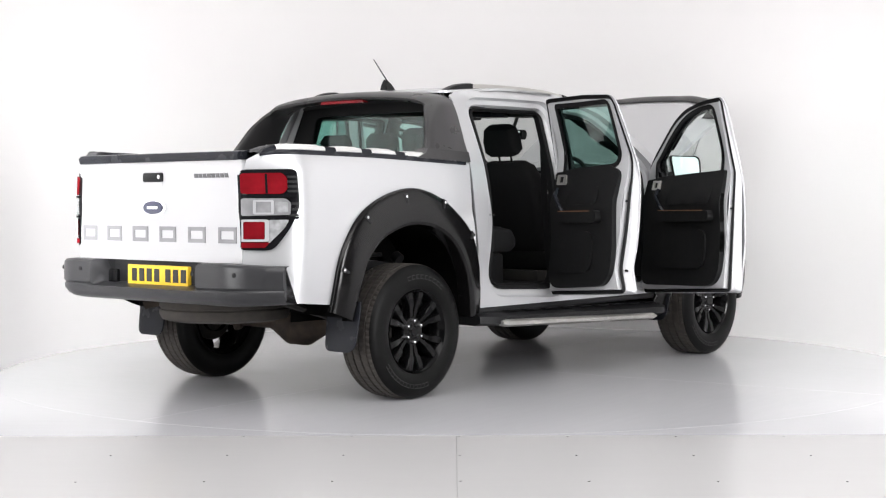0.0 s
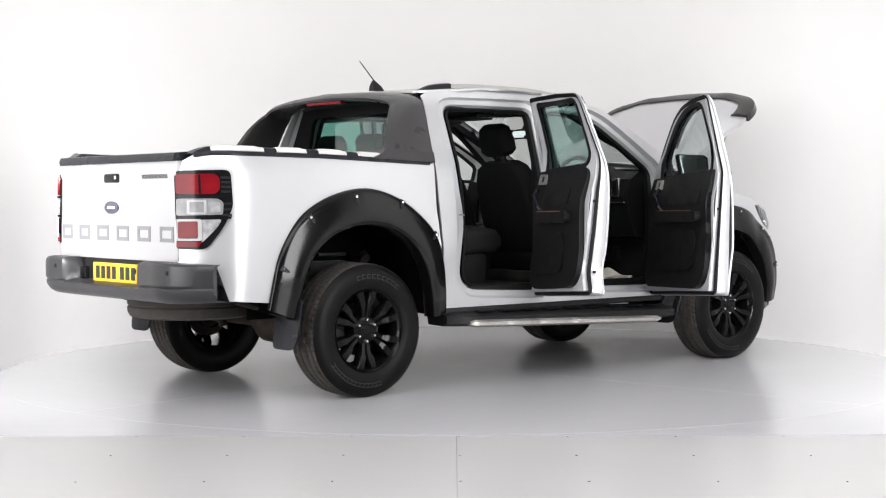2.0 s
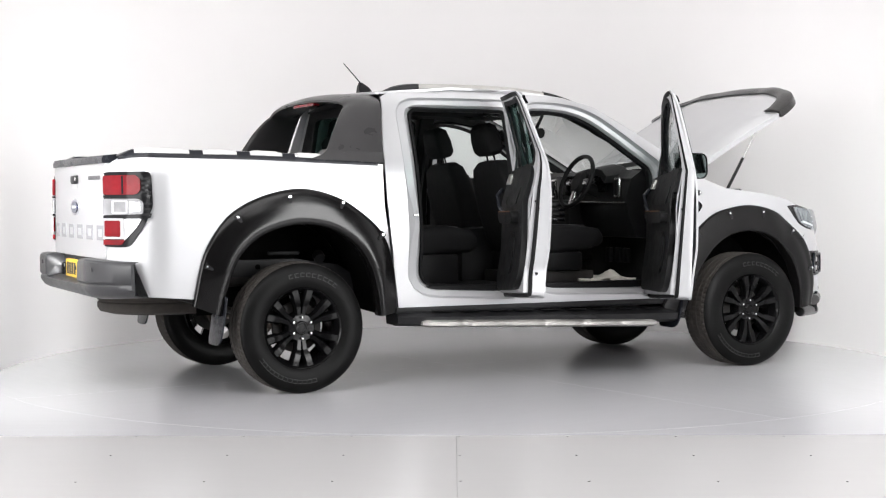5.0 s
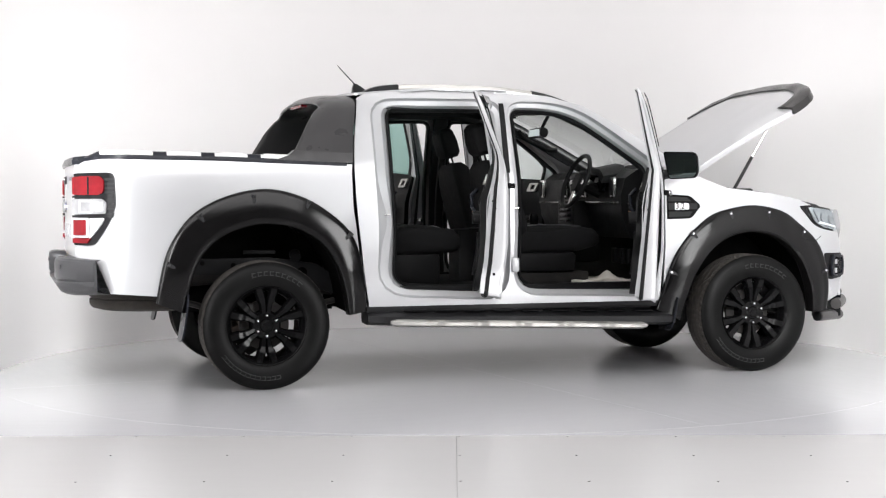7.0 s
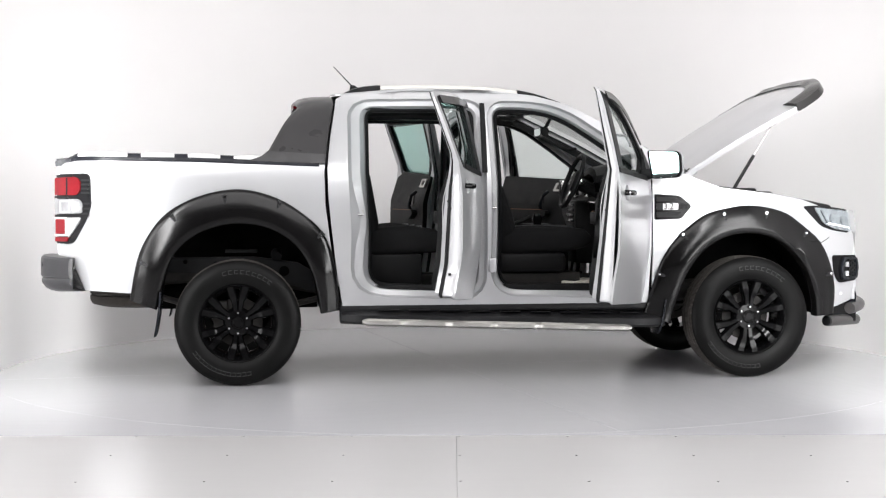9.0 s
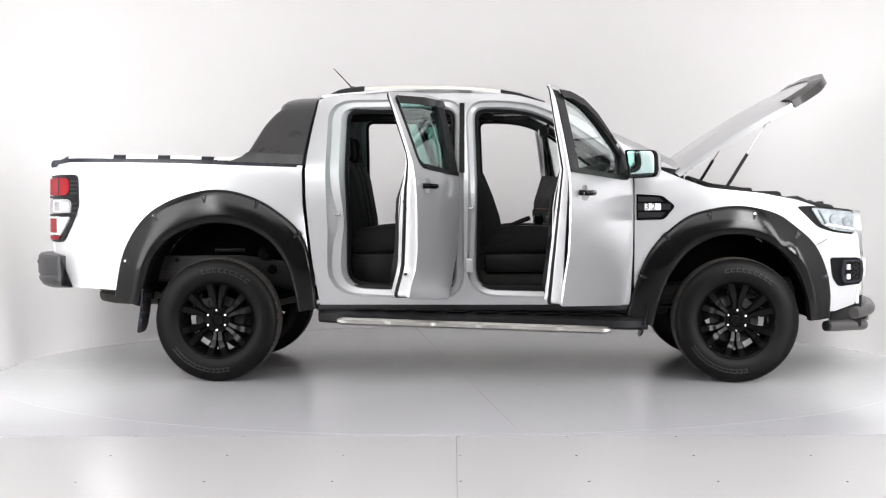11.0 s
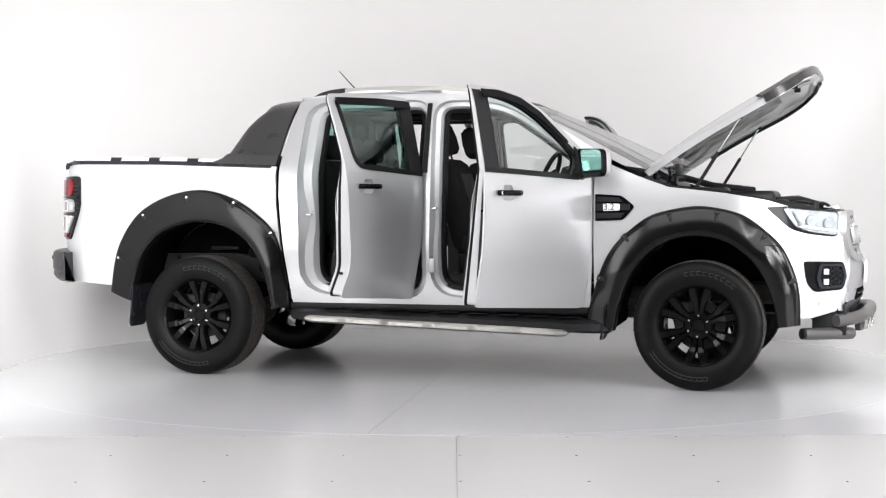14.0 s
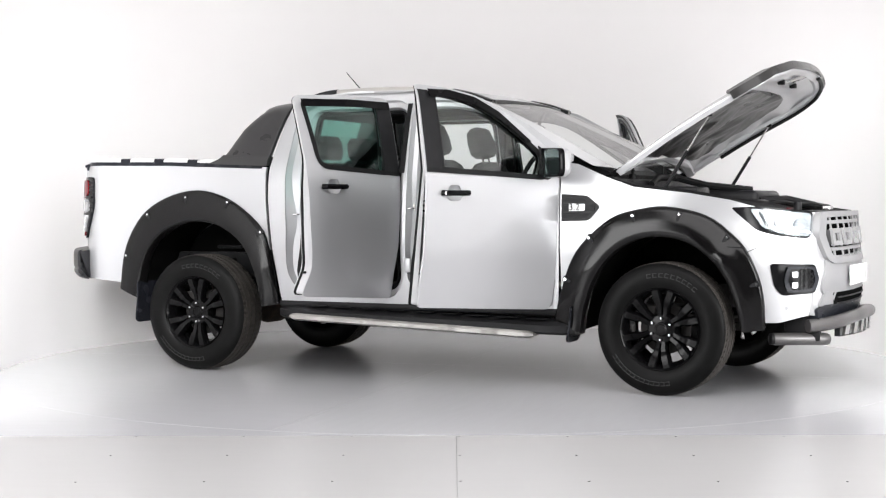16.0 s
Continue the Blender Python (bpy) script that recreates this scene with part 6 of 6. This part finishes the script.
# dashboard, instruments, wheel, console
rows = []
for y in np.linspace(-0.76, 0.76, 21):
    h = 0.035 * math.exp(-((y + 0.37) / 0.16) ** 2)
    rows.append([(2.64, y, 0.86), (2.36, y, 0.88), (2.30, y, 1.02), (2.285, y, 1.16), (2.32, y, 1.27 + h), (2.40, y, 1.325 + h), (2.55, y, 1.325), (2.74, y, 1.285)])
dash = part("dashboard", loft(bmesh.new(), rows, closed=True, cap=True), TRIM, truck, "black dashboard with metal trims", m=pose(0.065, 0, 0))
part("instrument_hood", loft(bmesh.new(), [[(2.235, y, 1.30 - d), (2.25, y, 1.345 - d), (2.42, y, 1.375 - d), (2.42, y, 1.25)] for y, d in ((-0.56, 0.06), (-0.50, 0.015), (-0.37, 0.0), (-0.24, 0.015), (-0.18, 0.06))], closed=True, cap=True), TRIM, dash)
part("instrument_panel", B(2.275, 2.285, -0.52, -0.22, 1.18, 1.30, 0.004), BLACK_GLOSS, dash)
part("touch_screen", B(2.262, 2.278, -0.11, 0.13, 1.16, 1.295, 0.004), BLACK_GLOSS, dash, "dark touch screen")
for y in (-0.66, -0.16, 0.18, 0.66):
    part("air_vent", B(2.262, 2.292, y - 0.035, y + 0.035, 1.145, 1.275, 0.01), STEEL, dash, "metal-rimmed air vent")
    part("vent_core", B(2.256, 2.27, y - 0.022, y + 0.022, 1.158, 1.262, 0.004), SEAL, dash)
part("dash_trim", B(2.270, 2.290, -0.74, 0.74, 1.105, 1.118, 0.004), STEEL, dash)
part("console_tower", B(2.20, 2.40, -0.15, 0.17, 0.70, 1.13, 0.02), TRIM, dash)
for i in range(4):
    part("button_row", B(2.193, 2.202, -0.10, 0.12, 0.98 + i * 0.035, 1.0 + i * 0.035, 0.003), GREY_PLASTIC, dash)
part("centre_console", loft(bmesh.new(), [[(x, -0.12, 0.585), (x, -0.12, z), (x, 0.12, z), (x, 0.12, 0.585)] for x, z in ((1.45, 0.93), (1.80, 0.95), (1.84, 0.86), (2.22, 0.88))], closed=True, cap=True), TRIM, truck, "black centre console")
part("gear_lever", tube(bmesh.new(), [(2.04, 0.0, 0.86), (2.03, 0.0, 0.96)], 0.012, 8), CHROME, truck)
part("gear_knob", cushion(bmesh.new(), [((2.03, 0, 0.95), 0.022, 0.018, (1, 0, 0), (0, 1, 0)), ((2.03, 0, 1.0), 0.032, 0.026, (1, 0, 0), (0, 1, 0)), ((2.025, 0, 1.035), 0.022, 0.018, (1, 0, 0), (0, 1, 0))]), BLACK_GLOSS, truck, "black gear knob")
part("hand_brake", tube(bmesh.new(), [(1.78, -0.05, 0.93), (1.92, -0.05, 0.99), (1.97, -0.05, 1.01)], 0.016, 8), TRIM, truck)
col = Matrix.Translation((2.195, -0.37, 1.255)) @ pose(0, 0, 0, 0, -68, 0)
bm = bmesh.new()
rows = []
for i in range(40):
    a = 2 * math.pi * i / 40
    c, d = Vector((0.182 * math.cos(a), 0.182 * math.sin(a), 0)), Vector((math.cos(a), math.sin(a), 0))
    rows.append([tuple(c + d * 0.0155 * math.cos(b) + Vector((0, 0, 0.0155 * math.sin(b)))) for b in np.linspace(0, 2 * math.pi, 9)[:-1]])
loft(bm, rows + rows[:1], closed=True)
sw = part("steering_wheel", bm, TRIM, truck, "black leather steering wheel with metal trims", m=col)
part("wheel_boss", cushion(bmesh.new(), [((0, 0, -0.03), 0.07, 0.06, (1, 0, 0), (0, 1, 0)), ((0, 0, 0.0), 0.085, 0.075, (1, 0, 0), (0, 1, 0)), ((0, 0, 0.022), 0.06, 0.05, (1, 0, 0), (0, 1, 0))]), TRIM, sw, m=pose(0, 0, -0.02))
for a, l in ((90, 0.0), (-90, 0.0), (180, 0.0)):
    part("wheel_spoke", B(0.06, 0.178, -0.022, 0.022, -0.02, 0.004, 0.006), STEEL, sw, m=pose(0, 0, -0.01, 0, 0, a))
part("steering_column", tube(bmesh.new(), [(2.21, -0.37, 1.25), (2.46, -0.37, 1.14)], 0.045, 10), TRIM, truck)
for s in (-1, 1):
    part("column_stalk", tube(bmesh.new(), [(2.25, -0.37, 1.23), (2.24, -0.37 + s * 0.16, 1.25)], 0.009, 8), SEAL, truck)
for y in (-0.50, -0.40, -0.28):
    part("pedal", B(2.50, 2.53, y - 0.03, y + 0.03, 0.70, 0.80, 0.006), SEAL, truck)
bm = sheet(bmesh.new(), [(2.10, -0.72), (2.46, -0.70), (2.48, -0.25), (2.18, -0.22), (2.06, -0.5)], lambda x, y: (x, y, 0.594 + 0.014 * abs(math.sin(x * 31 + y * 17)) + 0.062 * math.exp(-((x - 2.34 - 0.2 * (y + 0.55)) / 0.05) ** 2) * math.exp(-((y + 0.58) / 0.11) ** 2)), lambda x, y: (x, y, 0.590), step=0.025)
paper = part("paper_mat", bm, PAPER, None)
tagged(paper, "crumpled white paper floor mat lying in the footwell", "floor mat")


# ---------------------------------------------------------------- the turntable's turn
def motions():
    turn = [(0.0, 49.47), (1.0, 44.85), (2.0, 40.15), (3.0, 35.45), (4.0, 30.78), (6.5, 19.24), (7.0, 16.93), (8.0, 12.30), (9.0, 7.65), (11.5, -4.01), (12.5, -8.80), (13.5, -13.59), (14.5, -18.36), (15.5, -23.05), (16.0, -25.37)]
    axis = Matrix.Translation((-1.449, -0.016, 0))
    walk(truck, [(t, pose(0, 0, 0, 0, 0, a) @ axis) for t, a in turn])
    walk(paper, [(t, pose(0, 0, 0, 0, 0, a) @ axis) for t, a in turn])
    walk(turntable, [(t, pose(0, 0, 0, 0, 0, a)) for t, a in turn])


motions()
